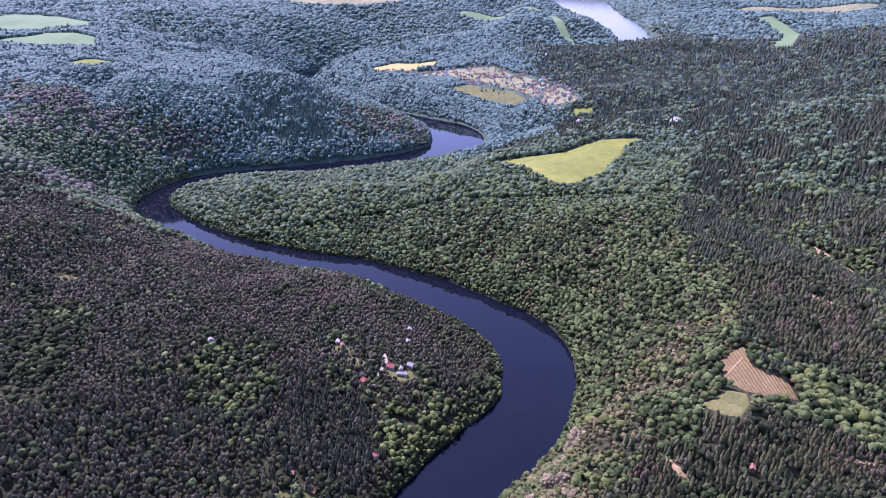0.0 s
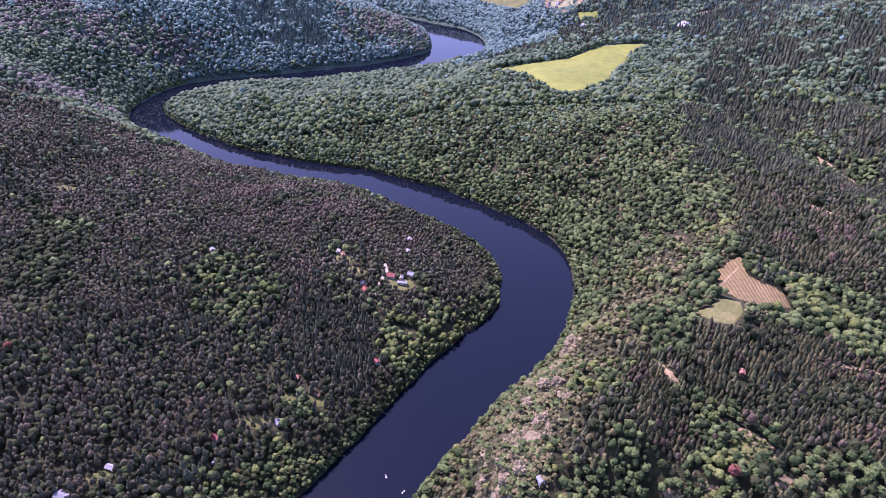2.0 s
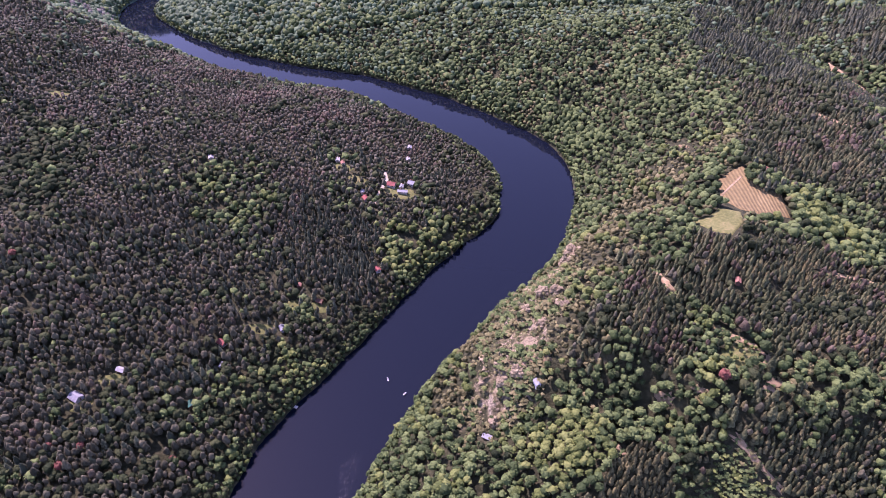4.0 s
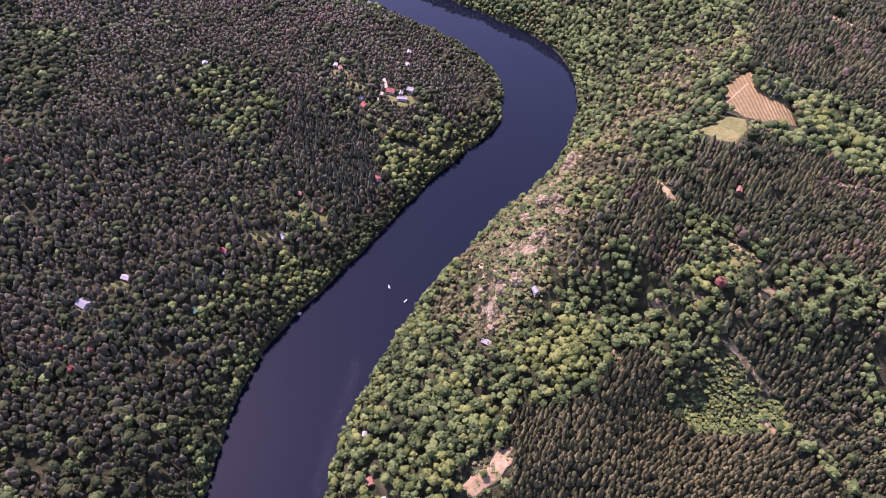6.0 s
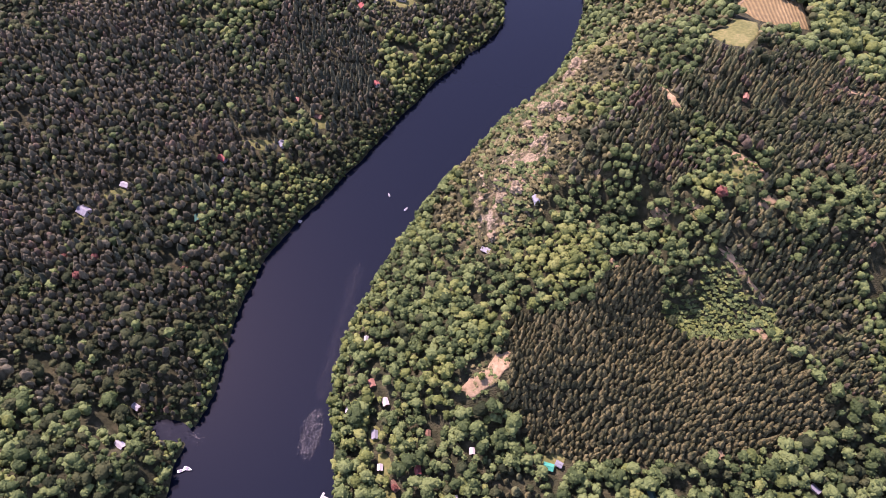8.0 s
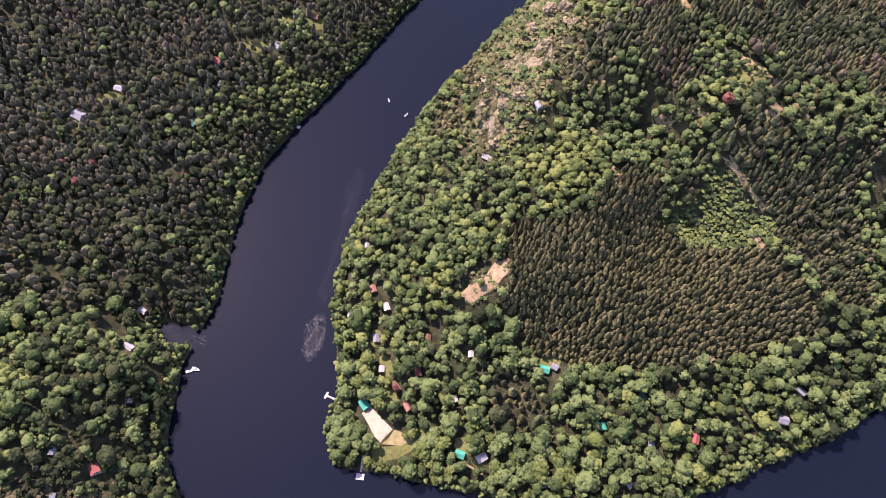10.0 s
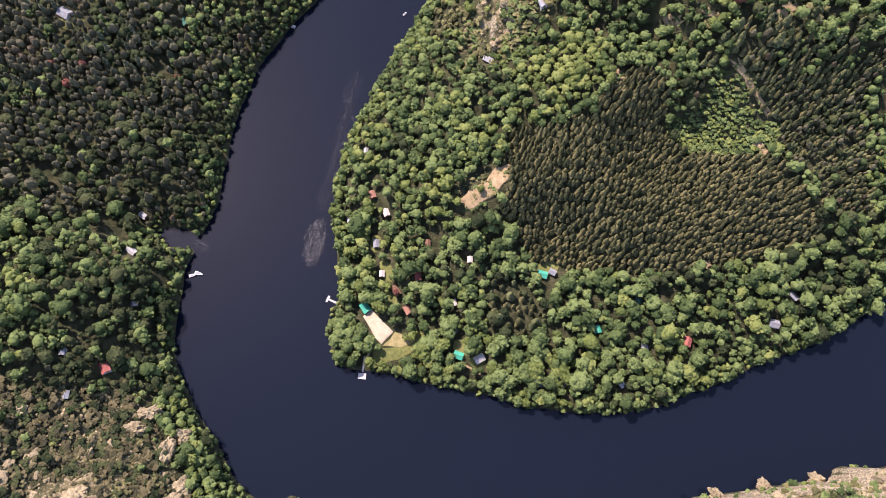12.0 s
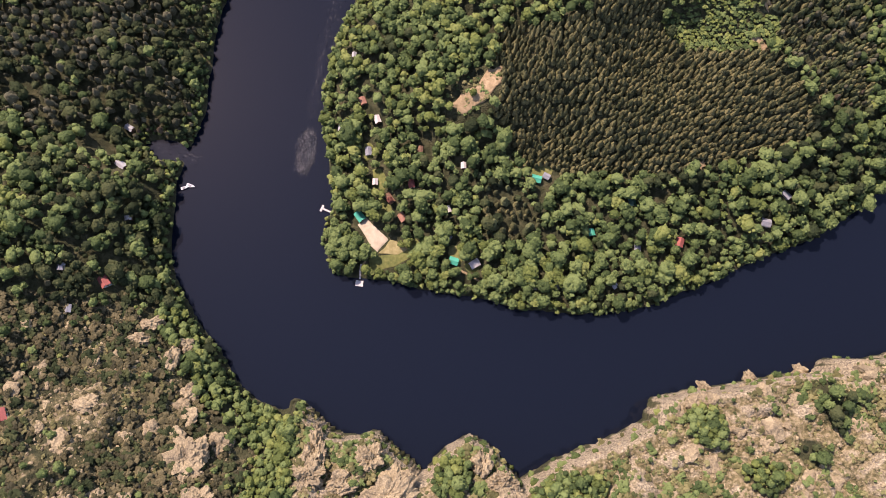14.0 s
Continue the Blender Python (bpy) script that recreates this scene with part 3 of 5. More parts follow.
field("sandy_yard", [(-46.2, 102.8), (-41.1, 107.2), (-34.2, 100), (-27.4, 93.3), (-30.1, 90), (-34.1, 85.5), (-38.2, 89.3), (-41.6, 95.6)], M_SAND, "pale sandy yard at the spit's tip", "yard", lift=0.3, wob=0.05)
field("grass_yard", [(-26.7, 93.3), (-19.3, 91.1), (-15.3, 87), (-21.7, 83.7), (-30.1, 84.5), (-34.1, 84.8), (-29.4, 89.1)], M_DRYGRASS, "dry yellowish grass beside the sandy yard", "yard", lift=0.35, wob=0.1)
field("grass_yard", [(-40, 83), (-27, 84), (-14, 88), (-12, 94), (-5, 88), (-23, 77), (-38, 74)], M_YARD, "sunlit trodden grass beside the sandy yard", "yard", lift=0.2, wob=0.1)
for bx, by, ba, bb, bt in [(-30, 112, 7, 4, -60), (12, 83, 4, 7, 20), (22, 76, 5, 4, 0), (64, 131, 8, 4, 10), (-33, 130, 4, 8, 20), (-40, 148, 4, 6, 0)]:
    field("grass_yard", blob(bx, by, ba, bb, bt), M_YARD, "grassy yard beside a riverside cabin", "yard", lift=0.3, wob=0.2)
field("dirt_road", strip([(-58, 580), (-55, 566), (-59, 553), (-63, 537), (-65, 528)], 3.2), M_SAND, "pale dirt road between cottages", "road", lift=0.3, wob=0.0)
for bx, by, ba, bb, bt in [(-42, 548, 16, 9, 0), (-100, 580, 12, 6, -20), (-82, 560, 14, 6, -30), (-98, 398, 8, 7, 0), (-225, 306, 9, 5, 20), (-238, 284, 9, 5, 20), (-140, 366, 16, 5, 10), (-118, 396, 6, 5, 0), (-402, 655, 18, 9, 0)]:
    field("grass_yard", blob(bx, by, ba, bb, bt), M_YARD, "sunlit grassy garden among the trees", "yard", lift=0.3, wob=0.2)
for pts in ([(12, 75), (20, 71), (28, 66)], [(44, 141), (50, 134), (58, 131)], [(-38, 86), (-41, 81), (-43, 77)], [(4, 152), (8, 140), (12, 134)]):
    field("footpath", strip(pts, 1.3), M_SOIL, "narrow trodden footpath between cabins", "path", lift=0.35, wob=0.0)
VILLAGE = [(-215, 2095), (-104, 2030), (20, 1985), (60, 1870), (110, 1770), (200, 1700), (262, 1560), (330, 1600), (330, 1770), (250, 1960), (142, 2085), (-10, 2060), (-100, 2080)]
OPEN.append(VILLAGE)
field("village_ground", [(-100, 2035), (20, 2005), (110, 1880), (180, 1800), (262, 1590), (320, 1610), (318, 1750), (240, 1920), (150, 2060), (-5, 2070)], M_TAN, "dry pale ground and gardens of a village", "ground", lift=1.5, wob=0.08)
field("village_meadow", [(5, 1858), (69, 1872), (110, 1830), (175, 1780), (212, 1665), (170, 1640), (95, 1745)], M_YARD, "green meadow below the village", lift=1.8)
field("ripe_field", [(-222, 2130), (-145, 2170), (-15, 2160), (-22, 2100), (-107, 2075), (-200, 2070)], M_RAPE, "yellow ripe crop field beside the village", lift=1.8, wob=0.03)
field("ploughed_field", [(536, 1500), (590, 1515), (524, 1366), (497, 1372)], M_SOIL, "bare pinkish field in the woods", lift=1.5)
field("meadow", [(299, 1562), (341, 1548), (334, 1520), (291, 1528)], M_MEADOW, "small sunlit meadow in the woods", lift=1.5)
field("meadow", [(343, 1416), (388, 1414), (376, 1386), (350, 1390)], M_MEADOW, "small sunlit meadow in the woods", lift=1.5)
field("crop_field", [(-1150, 1790), (-1095, 1962), (-1010, 1950), (-937, 1926), (-881, 1796), (-960, 1775), (-1031, 1770)], M_CROP, "light green crop field on the plateau", lift=2, wob=0.03)
field("crop_field", [(-1420, 2212), (-1366, 2439), (-1200, 2330), (-1070, 2228), (-1036, 2067), (-1140, 2020), (-1300, 2010)], M_CROP, "light green crop field on the plateau", lift=2, wob=0.03)
field("ploughed_field", [(-1250, 1985), (-1120, 1998), (-1010, 2005), (-1000, 1980), (-1090, 1972), (-1170, 1940), (-1240, 1930)], M_SOIL, "narrow bare reddish field between green crops", lift=2, wob=0.02)
field("meadow", [(-805, 1512), (-788, 1560), (-755, 1640), (-735, 1600), (-748, 1510), (-790, 1496)], M_MEADOW, "small hilltop meadow", lift=2)
field("power_line_clearing", strip([(429, 3019), (441, 2786), (456, 2660), (472, 2598)], 36), M_CROP, "light green strip cut through the forest", "clearing", lift=2, wob=0.0)
field("power_line_clearing", strip([(1252, 2808), (1270, 2698), (1242, 2531), (1095, 2279)], 60), M_CROP, "light green strip cut through the forest", "clearing", lift=2, wob=0.0)
field("crop_field", blob(250, 3060, 200, 70, 10), M_CROP, "pale green fields on the far hilltop", lift=2)
field("ripe_field", blob(1600, 3200, 330, 120, 0), M_TAN, "pale ripe fields on the far plateau", lift=2)
field("ripe_field", blob(-500, 3300, 350, 120, 5), M_TAN, "pale ripe fields on the far plateau", lift=2)

field("grassy_opening", blob(176, 276, 14, 9, 20), M_YARD, "light green grassy opening with low bushes", "clearing", lift=0.4, wob=0.2)
OPEN.append([(186, 366), (176, 380), (190, 372), (218, 374), (214, 362)])
# cabins and cottages: x, y, width, length, turn, roof
SPIT_CABINS = [(-44.7, 107.5, 6, 8, 35, "green"), (8.1, 109.9, 3.8, 4.6, 20, "pale"), (8.2, 93.3, 3.6, 4.4, 60, "grey"), (11.0, 78.9, 5.4, 7, 70, "green"),
               (23.2, 77.1, 5.4, 7.5, -60, "pale"), (-13.5, 125.1, 4.4, 6.5, 10, "red"), (-26.5, 117.0, 4.4, 8.5, 35, "brown"), (-19.1, 105.6, 5, 6.5, 30, "terracotta"),
               (-35.3, 127.7, 3.6, 4.4, 0, "pale"), (-39.7, 147.5, 4.6, 6.4, 5, "grey"), (60.7, 126.9, 5.4, 7.4, 75, "green"), (66.8, 128.4, 4, 5, 60, "grey"),
               (116.4, 111.8, 4.8, 6.5, 10, "dark green"), (92.2, 94.5, 4.2, 5, 10, "green"), (143.9, 88.0, 5.8, 6.8, -20, "red")]
BANK_CABINS = [(118.6, 83.9, 4, 6.2, 0, "grey"), (195.5, 99.0, 6, 7, 75, "grey"), (104.8, 63.5, 3.8, 4.8, 30, "white"), (57.5, 63.0, 3.4, 4.2, 0, "white"),
               (70.5, 63.0, 3.4, 4.8, 10, "grey"), (-57.0, 163.3, 3.4, 4.2, 0, "white"), (-42.8, 177.5, 4.4, 6, 20, "terracotta"), (-34.0, 166.0, 4.4, 6, 20, "pale"),
               (17.4, 133.9, 3.4, 4.4, 0, "pale"), (-48.4, 208.2, 3, 3.6, 0, "white"), (-8.0, 146.4, 3.6, 4.6, 0, "brown"), (208.5, 115.3, 3.6, 7, 40, "grey"),
               (207.2, 136.1, 3.4, 4.2, 0, "white"),
               (-183.4, 136.7, 5, 8, 50, "white"), (-200.1, 131.8, 4.5, 6.5, -70, "brown"), (-175.1, 104.2, 4.4, 5.4, 10, "white"), (-180.9, 65.1, 6.4, 8, 35, "red"),
               (-199.6, 71.6, 3.6, 4.8, 0, "grey"), (-211.0, -4.7, 6, 8, 20, "red"), (-184.8, 163.3, 4, 6.4, 60, "white"), (-194.1, 49.3, 4, 5, 0, "grey")]
SLOPE_CABINS = [(-56.3, 446, 6, 7, 30, "red"), (-162.1, 347, 6.4, 8, 60, "red"), (-122.8, 369, 6, 7.5, 30, "grey"), (-158.1, 328, 4.4, 5.4, 0, "grey"),
               (-221.1, 313, 5.4, 8, 70, "white"), (-241.6, 288.6, 9, 11, 60, "grey"), (-170.3, 294.5, 6, 7.4, 20, "dark green"), (-99.5, 402, 5.5, 8, 70, "brown"),
               (-117.1, 415, 4, 5, 0, "terracotta"), (58.5, 276.6, 5, 6.2, 20, "grey"), (27.5, 255.8, 5, 7, 60, "white"), (190.2, 330, 4.2, 6, -20, "terracotta"),
               (254.9, 463, 5, 7, 60, "terracotta")]
COTTAGES = [(-50.3, 557, 9, 11, 75, "red"), (-31.0, 562, 8, 9, 60, "grey"), (-40.5, 555, 5, 6, 0, "white"), (-39.1, 548, 5, 13, 85, "white"), (-73.1, 532, 7, 8, 30, "red"),
               (-76.9, 541, 5, 6, 10, "pale"), (-36.5, 644, 6, 7, 0, "white"), (-36.5, 614, 5, 6, 20, "white"), (-105.6, 589, 5, 7, 0, "pale"),
               (-100.1, 584, 5, 6, 20, "terracotta"), (-220.7, 560, 6, 9, 20, "white")]
for x, y, w, l, *rest in SPIT_CABINS + BANK_CABINS + SLOPE_CABINS + COTTAGES:
    OPEN.append(blob(x, y - 0.6 - 0.006 * y, l * 0.42 + 1.3, l * 0.42 + 1.3 + 0.006 * y))

# ---- trees ----
rng = np.random.default_rng(7)


def ico(sub):
    bm = bmesh.new()
    bmesh.ops.create_icosphere(bm, subdivisions=sub, radius=1.0)
    v = np.array([p.co[:] for p in bm.verts])
    f = np.array([[p.index for p in q.verts] for q in bm.faces])
    bm.free()
    return v, f


ICO = {s: ico(s) for s in (1, 2, 3)}


def join(parts):
    vs, fs, ms, o = [], [], [], 0
    for v, f, m in parts:
        vs.append(v), fs.append(f + o), ms.append(np.full(len(f), m))
        o += len(v)
    return np.vstack(vs), np.vstack(fs), np.concatenate(ms)


def trunk(h, r0, sides=4, lean=0.0):
    a = np.arange(sides) * 2 * np.pi / sides
    ring = np.stack([np.cos(a), np.sin(a)], 1)
    v = np.vstack([np.column_stack([ring * r0, np.full(sides, -1.0)]), np.column_stack([ring * r0 * 0.45 + lean, np.full(sides, h)])])
    f = []
    for i in range(sides):
        j = (i + 1) % sides
        f += [(i, j, sides + j), (i, sides + j, sides + i)]
    return v, np.array(f)


OCTA = (np.array([(1, 0, 0), (0, 1, 0), (-1, 0, 0), (0, -1, 0), (0, 0, 1), (0, 0, -1)], float),
        np.array([(0, 1, 4), (1, 2, 4), (2, 3, 4), (3, 0, 4), (1, 0, 5), (2, 1, 5), (3, 2, 5), (0, 3, 5)]))


def puffs(r, mids, radius, kind):
    """Small leafy clumps, each a jagged eight-sided lump."""
    v, f = OCTA
    n = len(mids)
    a = r.random(n) * 6.28
    c, s = np.cos(a)[:, None], np.sin(a)[:, None]
    q = v[None] * (0.75 + 0.5 * r.random((n, 6, 1))) * radius[:, None, None]
    q = np.stack([q[..., 0] * c - q[..., 1] * s, q[..., 0] * s + q[..., 1] * c, q[..., 2] * 0.85], 2) + r.normal(size=q.shape) * 0.1 * radius[:, None, None]
    return (q + mids[:, None]).reshape(-1, 3), (f[None] + 6 * np.arange(n)[:, None, None]).reshape(-1, 3), kind


def upper(v, f, least=0.0):
    """The faces of a lump that do not look down."""
    n = np.cross(v[f[:, 1]] - v[f[:, 0]], v[f[:, 2]] - v[f[:, 0]])
    return f[n[:, 2] > (least - 1e-6) * np.linalg.norm(n, axis=1)]


def leafy_crown(r, kind, sub, size, lobes, depth, lift, least=-0.4, leaves=0, leaf=0.32):
    """A closed leafy crown pushed out into lobes, with loose sprays standing off it."""
    v, f = ICO[sub]
    c = r.normal(size=(lobes, 3))
    c[:, 2] = np.abs(c[:, 2]) * 0.9 - 0.1
    c /= np.linalg.norm(c, axis=1)[:, None]
    far = 0.86 + 0.28 * r.random(lobes)

    def push(u):
        dot = u @ c.T
        k = dot.argmax(1)
        return u * ((1 - depth + depth * smoothstep(0.45, 0.99, dot.max(1))) * far[k])[:, None]
    p = push(v)
    p = p * size
    p = p + r.normal(size=p.shape) * (0.1 if sub > 1 else 0.2) * size.mean()
    f = upper(p, f, least)
    p[:, 2] += lift
    parts = [(p, f, kind)]
    if leaves:
        d = r.normal(size=(leaves, 3))
        d[:, 2] = np.abs(d[:, 2]) - 0.15
        d /= np.linalg.norm(d, axis=1)[:, None]
        mid = push(d) * size * (0.98 + 0.12 * r.random((leaves, 1))) + np.array([0, 0, lift])
        parts.append(((mid[:, None] + r.normal(size=(leaves, 3, 3)) * leaf).reshape(-1, 3), np.arange(leaves * 3).reshape(-1, 3), kind))
    return parts


def broadleaf(r, kind, sub, leaves=0, stem=True, clumps=0):
    """A broad-crowned tree about 13 m high, leafy almost to the ground."""
    size = np.array([4.2, 4.2, 5.0]) * (0.8 + 0.4 * r.random(3))
    parts = leafy_crown(r, kind, sub, size * (0.88 if clumps else 1.0), 6 + 4 * sub, 0.36 if sub > 1 else 0.2, 7.4, -0.45, leaves)
    if clumps:
        d = r.normal(size=(clumps, 3))
        d[:, 2] = np.abs(d[:, 2]) * 1.1 - 0.2
        d /= np.linalg.norm(d, axis=1)[:, None]
        v, f, _ = puffs(r, d * size * (0.66 + 0.32 * r.random((clumps, 1))) + np.array([0, 0, 7.4]), 0.6 + 0.8 * r.random(clumps), kind)
        parts.append((v, upper(v, f, -0.2), kind))
    return join(parts + ([(*trunk(7, 0.32), BARK)] if stem else []))


def conifer(r, kind, tiers, sides, height=18.0, width=2.7, foot=3.5, round_top=0.0, stem=True):
    """A tiered conifer with ragged skirts."""
    vs, fs, o = [], [], 0
    for i in range(tiers):
        t0, t1 = i / tiers, (i + 1.5) / tiers
        z0, z1 = foot + (height - foot) * t0, min(height, foot + (height - foot) * t1)
        r0 = width * ((1 - t0) ** (0.75 - 0.35 * round_top) + 0.06)
        a = (np.arange(sides) + r.random()) * 2 * np.pi / sides
        rr = r0 * (0.72 + 0.5 * r.random(sides))
        ring = np.column_stack([rr * np.cos(a), rr * np.sin(a), z0 - 0.5 * r.random(sides)])
        top = np.array([[r.normal() * 0.12, r.normal() * 0.12, z1]])
        vs += [ring, top]
        fs += [(o + k, o + (k + 1) % sides, o + sides) for k in range(sides)]
        o += sides + 1
    return join([(np.vstack(vs), np.array(fs), kind)] + ([(*trunk(foot + 2, 0.25), BARK)] if stem else []))


def pine(r, kind, sub, leaves=0, stem=True, wide=2.5, tall=5.2, lift=8.6):
    """A pine with a narrow, broken, rounded crown."""
    size = np.array([wide, wide, tall]) * (0.85 + 0.3 * r.random(3))
    parts = leafy_crown(r, kind, sub, size, 5 + 4 * sub, 0.36 if sub > 1 else 0.2, lift, -0.35, leaves, 0.3)
    v = parts[0][0]
    t = np.clip((v[:, 2] - lift) / tall, -1, 1)
    v[:, :2] *= (1 - 0.42 * np.maximum(t, 0))[:, None]
    return join(parts + ([(*trunk(lift - 1, 0.28), BARK)] if stem else []))


def bush(r, kind, n=6):
    d = r.normal(size=(n, 3))
    d[:, 2] = np.abs(d[:, 2])
    d /= np.linalg.norm(d, axis=1)[:, None]
    mids = d * np.array([1.2, 1.2, 0.8]) * (0.4 + 0.6 * r.random((n, 1))) + np.array([0, 0, 0.5])
    v, f, _ = puffs(r, mids, 0.4 + 0.45 * r.random(n), kind)
    return join([(v, upper(v, f), kind)])


def lump(r, kind, wide=4.6, tall=5.5, peak=0.0):
    """A far crown: one uneven rounded lump, drawn out to a tip on a conifer."""
    v, f = ICO[1]
    cv = v * np.array([wide, wide, tall]) * (0.74 + 0.5 * r.random((len(v), 1)))
    f = upper(cv, f, -0.1)
    cv[:, :2] *= (1 - peak * np.maximum(cv[:, 2:] / tall, 0) * 0.6)
    cv[:, 2] = np.where(cv[:, 2] > 0, cv[:, 2] * (1.1 + peak), cv[:, 2] * 2) + 6.0
    return cv, f, np.full(len(f), kind)


def stone(r, kind):
    v, f = ICO[1]
    cv = v * np.array([1.0, 0.8, 0.7]) * (0.75 + 0.5 * r.random((len(v), 1)))
    f = upper(cv, f)
    return cv, f, np.full(len(f), kind)


def templates(level, count=8, low=False):
    """Crowns by kind; level 0 is near, 3 far."""
    t = {}
    for kind in (BROAD, LIGHT, HAZE_LEAF, HALF_HAZE, HAZE_BROWN, BRIAR, DARK_SHADE, OLIVE):
        if low:
            t[kind] = [bush(rng, kind, 8) for _ in range(count)]
        elif level < 3:
            t[kind] = [broadleaf(rng, kind, (2, 2, 1)[level], (24, 7, 3)[level], False, (13, 0, 0)[level]) for _ in range(count)]
        else:
            t[kind] = [lump(rng, kind, 6.0, 5.2) for _ in range(count)]
    for kind in (PINE, DEAD):
        if level < 3:
            t[kind] = [pine(rng, kind, (2, 2, 1)[level], (18, 6, 3)[level], False) for _ in range(count)]
        else:
            t[kind] = [lump(rng, kind, 3.8, 6.0, 0.4) for _ in range(count)]
    for kind in (SPRUCE, HAZE_NEEDLE, PINE_B):
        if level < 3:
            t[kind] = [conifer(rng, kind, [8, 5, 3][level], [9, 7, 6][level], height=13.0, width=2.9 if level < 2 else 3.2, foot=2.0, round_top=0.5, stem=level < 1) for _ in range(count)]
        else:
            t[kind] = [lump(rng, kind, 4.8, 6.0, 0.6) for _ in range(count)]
    t[PLANT] = [conifer(rng, PLANT, 5, 7, height=11.5, width=3.0, foot=1.0, round_top=0.5, stem=False) for i in range(count)]
    t[SCRUB] = [bush(rng, SCRUB) for _ in range(count)]
    t[ROCK] = [stone(rng, ROCK) for _ in range(count)]
    return t


smooth_kinds = np.array([k in (BROAD, LIGHT, HAZE_LEAF, HALF_HAZE, HAZE_BROWN, BRIAR, DARK_SHADE, OLIVE, SCRUB, PINE, DEAD) for k in range(17)])


def forest(name, x, y, kinds, sizes, level, label, flat=1.0, low=False):
    """Many trees joined into one mesh of woodland."""
    t = templates(level, low=low)
    z = ground(x, y)
    which = rng.integers(0, 8, len(x))
    turn = rng.random(len(x)) * 2 * np.pi
    vs, fs, ms, tone, o = [], [], [], [], 0
    for kind in t:
        for k in range(8):
            sel = np.where((kinds == kind) & (which == k))[0]
            if not len(sel):
                continue
            v, f, m = t[kind][k]
            c, s = np.cos(turn[sel])[:, None], np.sin(turn[sel])[:, None]
            sz = sizes[sel][:, None]
            wide = sz * (0.9 + 0.25 * rng.random((len(sel), 1)))
            px = (v[None, :, 0] * c - v[None, :, 1] * s) * wide + x[sel][:, None]
            py = (v[None, :, 0] * s + v[None, :, 1] * c) * wide + y[sel][:, None]
            pz = v[None, :, 2] * sz * flat + z[sel][:, None]
            vs.append(np.stack([px, py, pz], 2).reshape(-1, 3))
            fs.append((f[None] + (np.arange(len(sel)) * len(v))[:, None, None] + o).reshape(-1, 3))
            ms.append(np.tile(m, len(sel)))
            tone.append(np.repeat(rng.random(len(sel)), len(f)))
            o += len(sel) * len(v)
    ms = np.concatenate(ms)
    me = mesh_from(name, np.vstack(vs), np.vstack(fs), LEAVES, ms, smooth=smooth_kinds[ms])
    me.attributes.new("tone", "FLOAT", "FACE").data.foreach_set("value", np.concatenate(tone).astype(np.float32))
    return tagged(new(name, me), label, "forest", kind="stuff")


def scatter(x0, x1, y0, y1, step):
    """A jittered, staggered grid of places."""
    gx, gy = np.meshgrid(np.arange(x0, x1, step), np.arange(y0, y1, step))
    gx = gx + (np.arange(gx.shape[0]) % 2)[:, None] * step / 2
    x, y = gx.ravel(), gy.ravel()
    return x + rng.normal(size=len(x)) * step * 0.2, y + rng.normal(size=len(x)) * step * 0.2


PLANTATION = [(34, 169), (32, 185), (36, 190), (41, 213), (58, 206), (85, 206), (94, 222), (101, 233), (118, 235), (131, 223), (130, 209), (146, 195), (171, 191), (197, 187), (209, 173), (217, 158), (226, 149), (210, 142), (166, 129), (127, 127), (78, 129), (55, 136), (40, 150)]
CLUMP = [(130, 209), (150, 218), (157, 233), (172, 224), (180, 210), (198, 209), (193, 193), (171, 191), (147, 195)]


# what grows where: shares of each kind, in the order in which they cluster
MIXES = {
    "pinewood": [(DEAD, 0.05), (PINE, 0.66), (DARK_SHADE, 0.16), (BROAD, 0.05), (SPRUCE, 0.08)],
    "withered": [(DEAD, 0.30), (PINE, 0.50), (DARK_SHADE, 0.20)],
    "sprucewood": [(SPRUCE, 0.34), (PINE, 0.32), (DARK_SHADE, 0.20), (BROAD, 0.14)],
    # Mostly the darkened leaves, which give the left bank its shaded look.
    "dark": [(PINE, 0.10), (DARK_SHADE, 0.80), (BROAD, 0.10)],
    "mottled": [(PINE, 0.30), (DARK_SHADE, 0.28), (BROAD, 0.34), (LIGHT, 0.08)],
    "green": [(DARK_SHADE, 0.10), (BROAD, 0.68), (LIGHT, 0.22)],
    "bank": [(DARK_SHADE, 0.28), (BROAD, 0.60), (LIGHT, 0.12)],
    "spit_conifers": [(PLANT, 0.40), (PINE_B, 0.22), (DARK_SHADE, 0.20), (BROAD, 0.18)],
    "bright": [(BROAD, 0.38), (LIGHT, 0.62)],
    "crest": [(BROAD, 0.22), (LIGHT, 0.18), (OLIVE, 0.60)],
    "mixed": [(DEAD, 0.05), (PLANT, 0.32), (PINE_B, 0.36), (PINE, 0.15), (DARK_SHADE, 0.12)],
    "pine_shade": [(DEAD, 0.07), (PINE, 0.48), (DARK_SHADE, 0.38), (BROAD, 0.07)],
    "hazed_brown": [(HAZE_BROWN, 0.52), (HALF_HAZE, 0.33), (HAZE_NEEDLE, 0.15)],
    "right_conifers": [(SPRUCE, 0.50), (HAZE_NEEDLE, 0.24), (HALF_HAZE, 0.26)],
    "conifers": [(SPRUCE, 0.58), (PINE_B, 0.20), (DARK_SHADE, 0.12), (BROAD, 0.10)],
    "slope": [(DARK_SHADE, 0.12), (BROAD, 0.74), (OLIVE, 0.14)],
    # Distant mixes draw on the kinds that carry haze in their colour.
    "far": [(HAZE_LEAF, 0.78), (HAZE_NEEDLE, 0.22)],
    "far_conifers": [(HAZE_NEEDLE, 0.72), (HAZE_LEAF, 0.28)],
}
